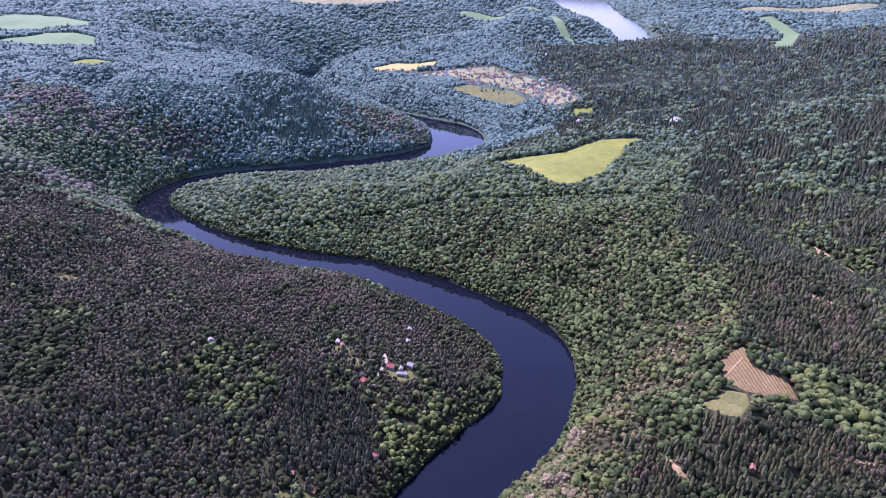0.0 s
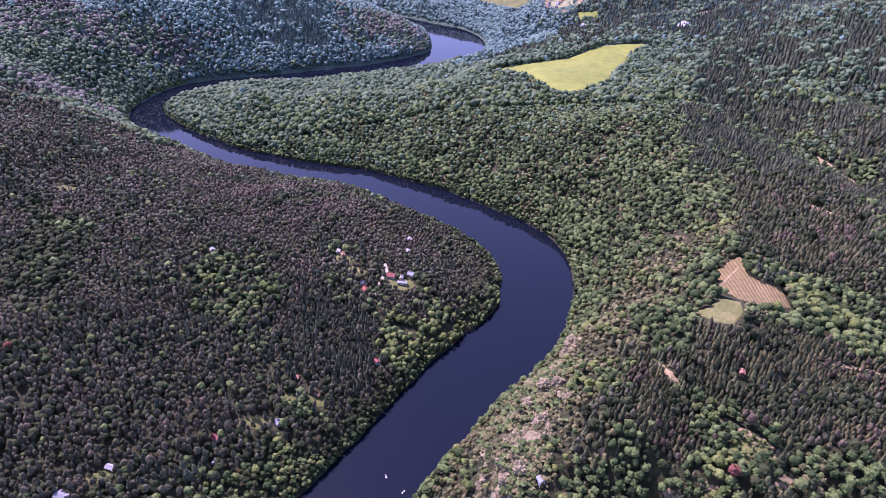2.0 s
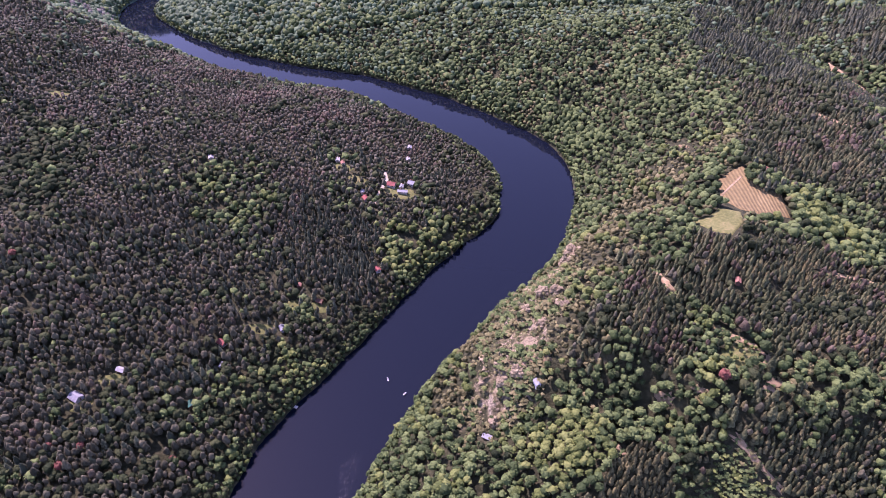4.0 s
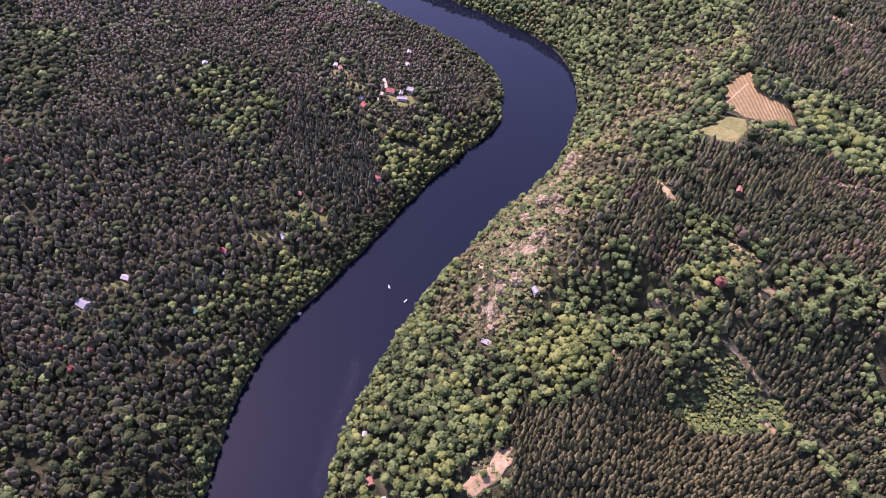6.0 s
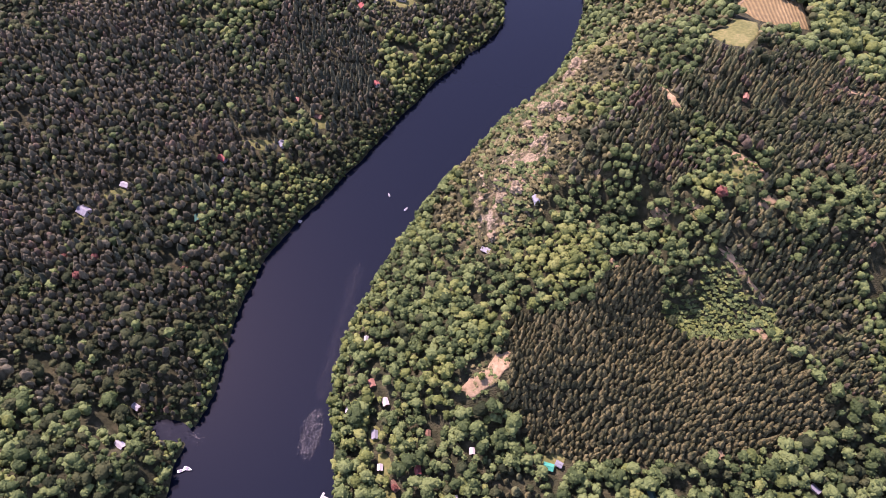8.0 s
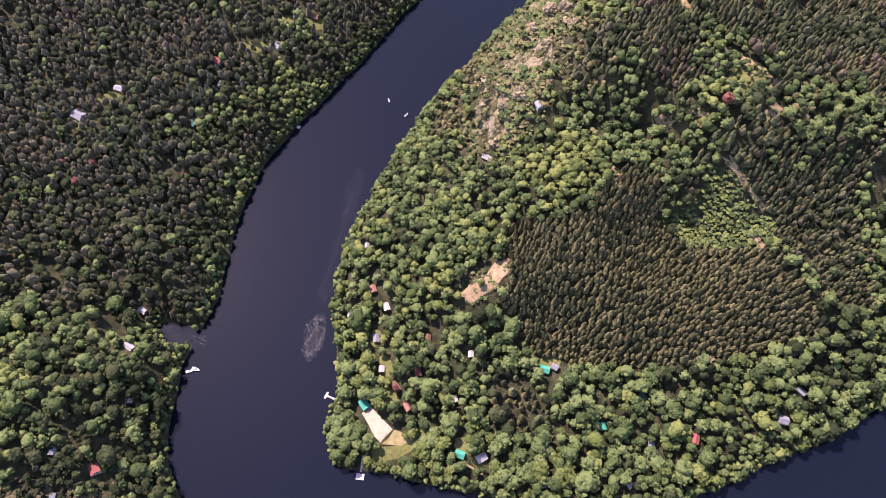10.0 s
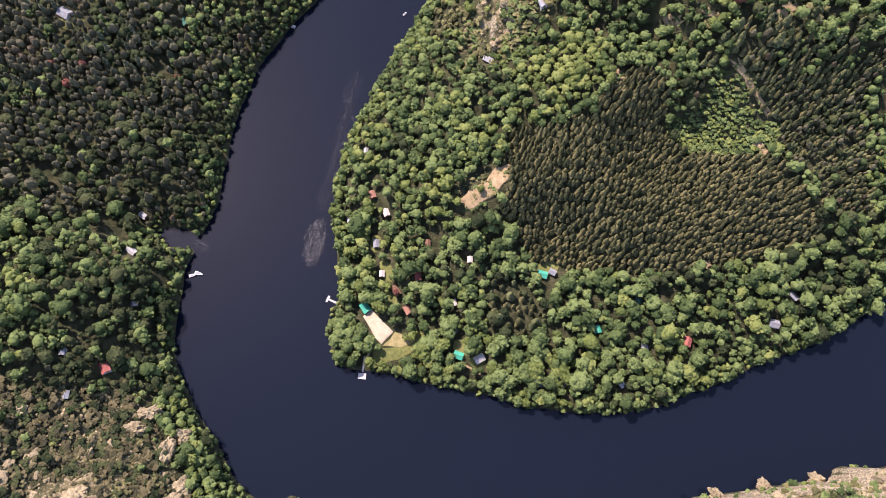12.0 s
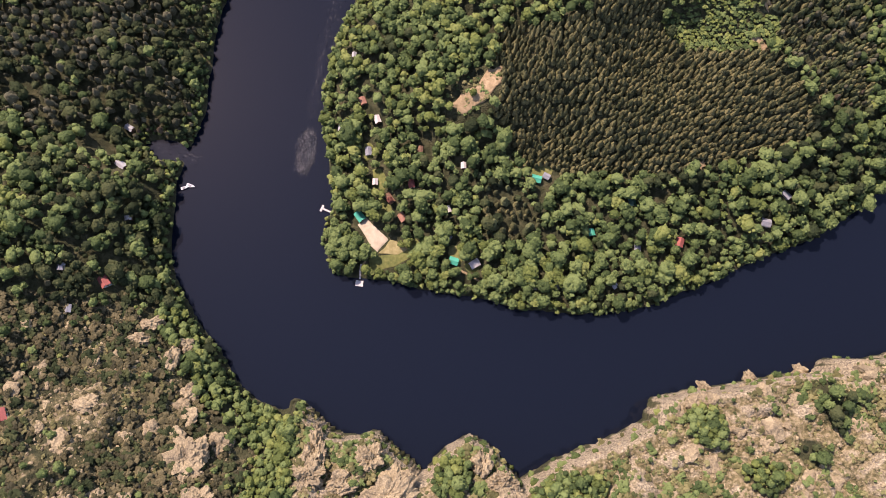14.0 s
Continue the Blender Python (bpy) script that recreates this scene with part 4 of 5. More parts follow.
ZONES_A = [
    ("conifers", [(390, 1131), (910, 1412), (312, 395), (284, 481), (299, 634), (362, 894)]),
    ("mottled", [(-218, 549), (-185, 570), (-160, 543), (-142, 498), (-166, 465), (-196, 475), (-225, 498)]),
    ("dark", [(-428, 614), (-399, 620), (-347, 570), (-329, 498), (-319, 437), (-339, 413)]),
    ("withered", [(-277, 694), (-206, 774), (-85, 707), (-3, 672), (-9, 632), (-83, 620), (-151, 623), (-227, 615)]),
    ("sprucewood", [(-127, 607), (-82, 608), (-47, 572), (-51, 554), (-101, 577)]),
    ("sprucewood", [(-29, 608), (3, 635), (11, 549), (-13, 518), (-29, 535)])]
ZONES_B = [
    ("bright", [(-49, 505), (8, 525), (41, 543), (-22, 448), (-51, 453)]),
    ("sprucewood", [(-121, 561), (-55, 522), (-46, 461), (-67, 414), (-102, 405), (-143, 441)]),
    ("mottled", [(-117, 383), (-74, 384), (-95, 340), (-121, 286), (-133, 249), (-147, 237), (-172, 279), (-147, 320)]),
    ("pine_shade", [(-269, 213), (-232, 234), (-174, 229), (-140, 212), (-145, 156), (-166, 121), (-222, 110)]),
    ("bank", [(-246, 149), (-185, 163), (-158, 136), (-153, 95), (-178, 90), (-220, 83)]),
    ("dark", [(-220, 83), (-153, 95), (-149, 61), (-174, 64), (-215, 46)])]
ZONES_C = [
    ("crest", [(43, 359), (111, 489), (150, 476), (229, 562), (266, 596), (250, 532), (183, 451), (130, 380), (100, 323), (88, 267), (61, 263), (31, 266), (6, 293), (-2, 356)]),
    ("mixed", [(143, 358), (174, 370), (232, 380), (305, 366), (259, 248), (250, 238), (197, 239), (195, 259), (189, 298), (168, 314), (139, 312), (106, 285), (92, 273), (97, 305), (117, 338)]),
    ("slope", [(209, 279), (242, 284), (249, 258), (243, 243), (214, 239), (195, 251)]),
    ("bright", [(163, 280), (188, 280), (185, 259), (160, 257)]),
    ("slope", [(92, 276), (125, 279), (150, 260), (152, 237), (121, 238), (100, 234), (89, 215), (46, 206), (40, 248), (54, 266)]),
    ("bright", [(48, 262), (91, 253), (97, 222), (50, 209)])]
ZONES_D = [
    ("mixed", [(281, 627), (412, 617), (317, 394), (253, 413), (240, 467), (247, 535)]),
    ("mixed", [(152, 237), (197, 239), (259, 243), (244, 172), (213, 169), (195, 193), (155, 226)]),
    ("green", [(260, 431), (286, 440), (308, 422), (295, 380), (265, 366), (244, 390)]),
    ("green", [(535, 973), (613, 1028), (478, 811), (455, 850)]),
    ("slope", [(433, 834), (477, 713), (455, 651), (408, 651), (397, 739)]),
    ("conifers", [(89, 1384), (323, 1408), (457, 1317), (388, 1262), (295, 1272), (103, 1203)])]
ZONES_E = [
    ("spit_conifers", [(28, 138), (44, 126), (62, 101), (45, 90), (27, 102), (19, 123)]),
    ("hazed_brown", [(-683, 1034), (-600, 1024), (-526, 1107), (-524, 956), (-567, 901), (-596, 879)]),
    ("hazed_brown", [(-838, 1313), (-675, 1304), (-503, 1337), (-411, 1350), (-490, 1281), (-626, 1181), (-708, 1079)]),
    ("hazed_brown", [(-284, 1543), (-111, 1594), (-25, 1539), (-53, 1433), (-219, 1419)]),
    ("right_conifers", [(357, 2042), (864, 3127), (1104, 1756), (910, 1412), (459, 1362), (326, 1423), (206, 1396), (289, 1628)]),
    ("far_conifers", [(-465, 1573), (-293, 1603), (-179, 1499), (-257, 1355), (-387, 1338)])]
ZONES_F = [
    ("bank", [(200, 60), (330, 60), (320, 190), (262, 165), (225, 150), (205, 130)]),
    ("mixed", [(231, 228), (264, 231), (256, 163), (230, 156), (216, 178)]),
    ("mixed", [(112, 370), (110, 316), (94, 281), (102, 272), (134, 275), (147, 264), (169, 275), (159, 307), (150, 342)]),
    ("slope", [(205, 279), (237, 284), (254, 269), (259, 248), (239, 243), (211, 244)])]
ZONES = ZONES_A + ZONES_B + ZONES_C + ZONES_D + ZONES_E + ZONES_F


def stand(x, y):
    """Where the close-set young conifers of the spit grow."""
    inside = np.zeros(len(x), bool)
    for name, pts in ZONES:
        inside = np.where(polygon_mask(pts, x, y), name == "mixed", inside)
    return inside & (y < 450) & (x > 60)


def kinds_at(x, y, d):
    loose = 15 + 0.03 * np.hypot(x, y)
    jx = x + loose * vnoise(x, y, 36, 51, 3) + 0.4 * (loose - 15) * rng.normal(size=len(x))
    jy = y + loose * vnoise(x, y, 36, 52, 3) + 0.4 * (loose - 15) * rng.normal(size=len(x))
    names = list(MIXES)
    west = ((jx < -95) & (jy < 330) | (jx < -60 + 0.55 * (jy - 330)) & (jy >= 330)) & (jy < 705 - 0.55 * (jx - 45))
    mix = np.where(west & (jy > 215) & (jy < 900), names.index("pinewood"), np.where(jy > 330, names.index("slope"), names.index("green")))
    mix = np.where(jy > 620, np.where(west & (jy < 900), mix, names.index("slope")), mix)
    mix = np.where((np.hypot(jx, jy) > 700) & (jx > 60 + 0.3 * jy), names.index("conifers"), mix)
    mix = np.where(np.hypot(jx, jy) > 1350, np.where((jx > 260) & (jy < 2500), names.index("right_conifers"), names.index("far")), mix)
    for name, pts in ZONES:
        mix = np.where(polygon_mask(pts, jx, jy), names.index(name), mix)
    belt = d < 6 + 22 * rng.random(len(x))
    mix = np.where(belt & (mix == names.index("pinewood")), names.index("dark"), mix)
    u = np.clip(0.5 + 0.7 * vnoise(x, y, 26, 41, 3) + 0.72 * (rng.random(len(x)) - 0.5), 0, 0.999)
    k = np.full(len(x), BROAD)
    for i, name in enumerate(names):
        low = 0.0
        for kind, share in MIXES[name]:
            k = np.where((mix == i) & (u >= low) & (u < low + share + 1e-6), kind, k)
            low += share
    # With distance, leaves and pines go over to the haze-tinted kinds.
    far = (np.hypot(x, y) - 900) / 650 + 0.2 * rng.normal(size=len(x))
    leafed = np.isin(k, (BROAD, LIGHT, DARK_SHADE, OLIVE))
    k = np.where(leafed & (far > 0.9), HAZE_LEAF, np.where(leafed & (far > 0.15), HALF_HAZE, k))
    return np.where((k == PINE) & (far > 0.8), HAZE_NEEDLE, k)


def wood(x, y, far=False, thin=1.0, close=False):
    """Keeps the places where a tree can stand, with its kind and size."""
    d = sample(HD, x, y)
    ok = (d > (0.8 if not far else 3)) & (stand(x, y) == close)
    for pts in OPEN:
        ok &= ~polygon_mask(pts, x, y)
    ok &= far | (vnoise(x, y, 20, 91, 2) + 0.3 * (rng.random(len(x)) - 0.5) > -0.7)
    c = crag(x, y)
    ok &= rng.random(len(x)) > np.clip(c * 1.35 - 0.15, 0, 0.93)
    x, y, d, c = x[ok], y[ok], d[ok], c[ok]
    k = kinds_at(x, y, d)
    s = 0.60 + 0.46 * rng.random(len(x)) ** 1.2 + 0.14 * vnoise(x, y, 50, 45, 2)
    s = np.where(d < 10, s * 0.85, s) * (1 - 0.6 * c)
    con = np.isin(k, (PINE, SPRUCE, DEAD, HAZE_NEEDLE, PINE_B, PLANT))
    s = np.where(con, s * 0.9, np.where(k == OLIVE, s * 0.72, s))
    keep = con | (rng.random(len(x)) < thin)
    return x[keep], y[keep], k[keep], s[keep]


def in_view(x, y, pad=40):
    return (np.abs(x) < 0.65 * np.hypot(y, 400) + pad) & (y > -90)


def between(x, y, r0, r1):
    r = np.hypot(x, y - 60)
    return (r >= r0) & (r < r1)


# plantation in rows
gx, gy = np.meshgrid(np.arange(-150, 150, 2.9), np.arange(-110, 110, 2.8))
gx = gx + (np.arange(gx.shape[0]) % 2)[:, None] * 1.45
px, py = gx.ravel() + rng.normal(size=gx.size) * 0.8, gy.ravel() + rng.normal(size=gx.size) * 0.8
px, py = 152 + px * math.cos(0.35) - py * math.sin(0.35), 192 + px * math.sin(0.35) + py * math.cos(0.35)
keep = polygon_mask(PLANTATION, px, py) & ~polygon_mask(CLUMP, px, py)
for pts in OPEN:
    keep &= ~polygon_mask(pts, px, py)
px, py = px[keep], py[keep]
forest("conifer_plantation", px, py, np.full(len(px), PLANT), 0.46 + 0.2 * rng.random(len(px)) + 0.05 * vnoise(px, py, 30, 83, 2), 0, "dense brownish-green young conifer plantation on the spit")
OPEN_TREES = list(OPEN)
OPEN += [PLANTATION, CLUMP]

x, y = scatter(120, 215, 180, 245, 2.3)
keep = polygon_mask(CLUMP, x, y)
for pts in OPEN_TREES:
    keep &= ~polygon_mask(pts, x, y)
x, y = x[keep], y[keep]
forest("young_thicket", x, y, np.where(rng.random(len(x)) < 0.6, BROAD, LIGHT), 1.1 + 0.7 * rng.random(len(x)), 1, "low bright green thicket within the plantation", low=True)


def riverside(x, y):
    return in_view(x, y) & between(x, y, 0, 360)


x, y = scatter(-480, 480, -90, 430, 4.2)
keep = riverside(x, y) & ((y > 190) | (rng.random(len(x)) < 0.92))
x, y, k, s = wood(x[keep], y[keep], thin=0.88)
s = s * np.where(y < 190, 0.62 + 0.62 * rng.random(len(x)) ** 1.6, 1.0)
s = s * np.where(np.isin(k, (PINE, SPRUCE, DEAD, PINE_B)), 1.0, 1 - 0.2 * smoothstep(150, 240, y))
single = (y < 110) & (y > 42) & (x > -75) & (x < 160) & (sample(HD, x, y) < 30) & ((k == BROAD) | (k == LIGHT))
single &= np.cumsum(single) <= 290
SINGLE = list(zip(x[single], y[single], k[single], s[single])) + [(-27.5, 98.5, BROAD, 0.62), (-20, 89, LIGHT, 0.5), (-36, 83, BROAD, 0.55), (23, 171, LIGHT, 0.45)] + [(-58, 91, BROAD, 0.9), (-53, 83, BROAD, 0.85), (-57.5, 77, BROAD, 0.9), (-50.5, 74, BROAD, 0.8), (-52, 96, LIGHT, 0.7), (-8.2, 77.5, LIGHT, 0.85), (-12, 82, BROAD, 0.8), (3.9, 67.5, LIGHT, 0.55), (-48.5, 120, LIGHT, 0.8)]
for side_name, pick in (("left_bank_forest", x < -95), ("riverside_forest", x >= -95)):
    q = pick & ~single
    forest(side_name, x[q], y[q], k[q], s[q], 0, "mixed green broadleaf and brownish pine forest along the river")
x, y = scatter(60, 420, 140, 450, 3.1)
x, y, k, s = wood(x, y, close=True)
forest("conifer_stand", x, y, k, s * np.where(np.isin(k, (PINE, PINE_B, PLANT, DEAD)), 0.72, 0.62), 1, "close-set brownish-green conifers with a few broadleaf trees")
x, y = scatter(-900, 900, 0, 1000, 4.0)
keep = in_view(x, y) & between(x, y, 360, 900)
x, y, k, s = wood(x[keep], y[keep], thin=0.74)
near = between(x, y, 0, 500)
forest("bend_forest", x[near], y[near], k[near], s[near] * np.where(np.isin(k[near], (PINE, SPRUCE, DEAD, PINE_B)), 0.88, 0.74), 1, "mixed forest covering the slopes round the river bend")
near = ~near
forest("hillside_forest", x[near], y[near], k[near], s[near] * np.where(np.isin(k[near], (PINE, SPRUCE, DEAD, PINE_B)), 0.92, 0.86), 2, "green broadleaf forest on the long ridge inside the bend", 0.8)
x, y = scatter(-1500, 1500, 400, 1700, 5.9)
keep = in_view(x, y, 60) & between(x, y, 900, 1500)
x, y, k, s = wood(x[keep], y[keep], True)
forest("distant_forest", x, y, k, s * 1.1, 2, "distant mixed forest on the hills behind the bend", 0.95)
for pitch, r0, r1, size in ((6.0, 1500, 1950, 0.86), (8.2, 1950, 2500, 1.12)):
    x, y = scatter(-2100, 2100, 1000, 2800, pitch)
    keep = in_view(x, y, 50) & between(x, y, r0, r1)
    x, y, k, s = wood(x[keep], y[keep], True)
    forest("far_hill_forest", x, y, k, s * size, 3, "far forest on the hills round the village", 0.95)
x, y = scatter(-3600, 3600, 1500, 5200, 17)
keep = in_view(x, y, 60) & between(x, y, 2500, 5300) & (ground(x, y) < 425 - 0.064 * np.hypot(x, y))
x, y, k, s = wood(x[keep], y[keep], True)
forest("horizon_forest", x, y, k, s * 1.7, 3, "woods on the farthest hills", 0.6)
x, y = scatter(-700, 300, 640, 1700, 4.6)
d = sample(HD, x, y)
keep = (d > 1.0) & (d < 34) & in_view(x, y)
x, y, k, s = wood(x[keep], y[keep], True)
forest("bank_forest", x, y, k, s * 0.85, 2, "trees crowding the steep banks of the far bend")
x, y = scatter(-620, 520, -60, 1250, 3.2)
d = sample(HD, x, y)
keep = (d > -0.8) & (d < 5.5) & (crag(x, y) < 0.5) & in_view(x, y)
for pts in OPEN_TREES:
    keep &= ~polygon_mask(pts, x, y)
x, y = x[keep], y[keep]
forest("shore_bushes", x, y, np.where(rng.random(len(x)) < 0.7, BROAD, LIGHT), 0.28 + 0.22 * rng.random(len(x)), 2, "low leafy bushes hanging over the water's edge")
x, y = scatter(-230, 340, 1550, 2100, 11)
keep = polygon_mask(VILLAGE, x, y) & (rng.random(len(x)) < 0.3 + 0.5 * vnoise(x, y, 60, 96, 2))
forest("village_trees", x[keep], y[keep], np.full(keep.sum(), HAZE_LEAF), 0.5 + 0.3 * rng.random(keep.sum()), 2, "garden trees among the village houses")

x, y = scatter(-190, -55, -60, 60, 3.9)
d = sample(HD, x, y)
keep = (d > 1.5) & (d < 13 + 5 * vnoise(x, y, 18, 97, 2)) & (x < -78 + 0.25 * np.abs(y))
forest("bank_belt", x[keep], y[keep], np.where(rng.random(keep.sum()) < 0.66, BROAD, LIGHT), 0.46 + 0.3 * rng.random(keep.sum()), 0, "belt of green broadleaf trees between rocky slope and water")

# trees in and beside the clearings
x, y = scatter(0, 300, 120, 420, 1.9)
keep = np.zeros(len(x), bool)
for pts in SOILS + [blob(17, 177, 12, 5, 40), [(9, 166), (16, 172), (26, 177), (33, 188), (40, 186), (39, 176), (30, 168), (18, 161)], strip([(160, 237), (168, 230), (178, 222), (188, 213)], 6)]:
    keep |= polygon_mask(pts, x, y) | polygon_mask([(px * 0.985, py * 0.985) for px, py in pts], x, y)
keep &= rng.random(len(x)) < 0.35 + 0.5 * vnoise(x, y, 7, 95, 2)
forest("soil_bushes", x[keep], y[keep], np.where(rng.random(keep.sum()) < 0.5, OLIVE, BROAD), 0.5 + 0.9 * rng.random(keep.sum()), 2, "low bushes dotted over bare soil", low=True)
x, y = scatter(250, 300, 385, 430, 5.6)
keep = polygon_mask(blob(272, 408, 15, 17), x, y)
forest("clearing_grove", x[keep], y[keep], np.where(rng.random(keep.sum()) < 0.75, LIGHT, BROAD), 0.75 + 0.3 * rng.random(keep.sum()), 0, "round green broadleaf trees beside the ploughed clearing")
x, y = scatter(205, 270, 425, 470, 4.6)
keep = polygon_mask([(233, 450), (246, 464), (257, 448), (266, 440), (255, 428), (240, 434)], x, y)
forest("clearing_trees", x[keep], y[keep], np.where(rng.random(keep.sum()) < 0.5, SPRUCE, BROAD), 0.55 + 0.35 * rng.random(keep.sum()), 0, "scattered trees standing in the ploughed clearing")
x, y = scatter(160, 194, 264, 288, 4.0)
keep = polygon_mask(blob(176, 276, 14, 9, 20), x, y) & (rng.random(len(x)) < 0.6)
forest("opening_bushes", x[keep], y[keep], np.full(keep.sum(), LIGHT), 0.22 + 0.2 * rng.random(keep.sum()), 1, "low light green bushes in a grassy opening")


# ---- things ----
def part(name, bm, material, parent, label="", smooth=False):
    me = bpy.data.meshes.new(name)
    bm.normal_update()
    bm.to_mesh(me)
    bm.free()
    me.materials.append(material)
    for p in me.polygons:
        p.use_smooth = smooth
    ob = new(name, me)
    ob.parent = parent
    if label:
        tagged(ob, label)
    return ob


def box(bm, sx, sy, sz, x=0, y=0, z=0, turn=0.0):
    """A box standing on z, bevelled a little."""
    m = Matrix.Translation((x, y, z + sz / 2)) @ Matrix.Rotation(turn, 4, "Z") @ Matrix.Diagonal((sx, sy, sz, 1))
    bmesh.ops.create_cube(bm, size=1.0, matrix=m)
    return bm


# single trees along the spit's shore
def plain_mesh(name, v, f, m):
    me = mesh_from(name, v, f, [LEAVES[m]])
    me.attributes.new("tone", "FLOAT", "FACE").data.foreach_set("value", np.full(len(f), rng.random(), np.float32))
    return me


TREE_PARTS = {}
for kind in (BROAD, LIGHT):
    for i in range(6):
        v, f, m = broadleaf(rng, kind, 2, 90, False, 30)
        used = f[m == kind]
        ids = np.unique(used)
        remap = np.zeros(len(v), int)
        remap[ids] = np.arange(len(ids))
        crown = plain_mesh("crown", v[ids], remap[used], kind)
        tv, tf = trunk(9, 0.34, 7, 0.1)
        limbs = [(tv, tf, BARK)]
        for a in range(4):
            lv, lf = trunk(4.2, 0.15, 4)
            turn = Matrix.Translation((0, 0, 5.2 + 0.5 * a)) @ Matrix.Rotation(a * 1.7, 4, "Z") @ Matrix.Rotation(0.75, 4, "Y")
            lv = np.array([(turn @ Vector(q))[:] for q in lv])
            limbs.append((lv, lf, BARK))
        tv, tf, _ = join(limbs)
        TREE_PARTS[kind, i] = (crown, plain_mesh("trunk", tv, tf, BARK))
for i, (x, y, kind, s) in enumerate(SINGLE):
    crown, stem = TREE_PARTS[int(kind), i % 6]
    tree = new("tree")
    tree.empty_display_size = 0.5
    tree.matrix_basis = Matrix.Translation((x, y, float(ground(x, y)))) @ Matrix.Rotation(i * 2.4, 4, "Z") @ Matrix.Scale(float(s) * 1.05, 4)
    for nm, data in (("crown", crown), ("trunk", stem)):
        ob = new(nm, data)
        ob.parent = tree
    tagged(tree, "round-crowned dark green broadleaf tree on the river bank" if kind == BROAD else "round-crowned light yellow-green broadleaf tree on the river bank", "tree", "trees along the spit's shore")


M_COPPER = leafy("copper_leaves", [(0.060, 0.022, 0.016), (0.110, 0.040, 0.028), (0.165, 0.062, 0.042)])
copper = new("tree")
for nm, data in zip(("crown", "trunk"), TREE_PARTS[BROAD, 2]):
    ob = new(nm, data.copy())
    ob.parent = copper
    if nm == "crown":
        ob.data.materials[0] = M_COPPER
copper.matrix_basis = Matrix.Translation((160, 257, float(ground(160, 257)) + 1.5)) @ Matrix.Scale(0.85, 4)
tagged(copper, "copper-red broadleaf tree beside a bare soil strip", "tree")
for x, y, s in [(-325, 399, 0.8), (-243, 251, 0.7), (-223, 251, 0.75), (-170, 251, 0.7), (-231, 238, 0.8), (-26.3, 115.2, 0.55)]:
    other = copy_thing(copper, Matrix.Translation((x, y, float(ground(x, y)) + 2.0)) @ Matrix.Rotation(x, 4, "Z") @ Matrix.Scale(s, 4))
    tagged(other, "copper-red broadleaf tree among dark pines on the slope", "tree")


# rock outcrops
def rock_mesh(seed, sub, tall, blocky):
    """A jointed, blocky crag."""
    bm = bmesh.new()
    bmesh.ops.create_icosphere(bm, subdivisions=sub, radius=1.0)
    off = Vector((seed * 7.3, seed * 1.9, seed * 3.1))
    for v in bm.verts:
        p = v.co.copy()
        big = noise.fractal(p * 1.3 + off, 0.9, 2.1, 4)
        q = Vector((p.x * 2.6, p.y * 2.6, p.z * 1.5)) + off
        dist, pts = noise.voronoi(q)
        cell = noise.cell(pts[0] * 5.7)
        joint = min(1.0, (dist[1] - dist[0]) * 5)
        q2 = p * 6.0 + off
        dist2, pts2 = noise.voronoi(q2)
        cell2 = noise.cell(pts2[0] * 3.1)
        q3 = Vector((p.x * 13, p.y * 13, p.z * 8)) + off
        dist3, pts3 = noise.voronoi(q3)
        fine = min(1.0, (dist3[1] - dist3[0]) * 4) * 0.05 + 0.05 * noise.cell(pts3[0] * 2.3)
        v.co = p * (0.74 + 0.30 * big + blocky * (0.11 * cell + 0.09 * joint + 0.06 * cell2 + fine) - 0.08)
        v.co.z *= tall
    me = bpy.data.meshes.new("rock_outcrop")
    bm.to_mesh(me)
    bm.free()
    me.materials.append(M_ROCK)
    return me


ROCKS = [rock_mesh(i + 1, 5 if i < 2 else 4, 1.0, 0.8) for i in range(6)]
SMALL_ROCKS = [rock_mesh(i + 11, 3, 0.8, 0.8) for i in range(6)]


def outcrop(me, x, y, sx, sy, sz, turn, sink=0.35, label="craggy pinkish-grey rock outcrop on the cliff"):
    ob = new("rock_outcrop", me)
    ob.matrix_basis = Matrix.Translation((x, y, float(ground(x, y)) + sz * (1 - sink) - sz * 0.55)) @ Matrix.Rotation(turn, 4, "Z") @ Matrix.Diagonal((sx, sy, sz, 1))
    return tagged(ob, label, "rock", "cliff outcrops")


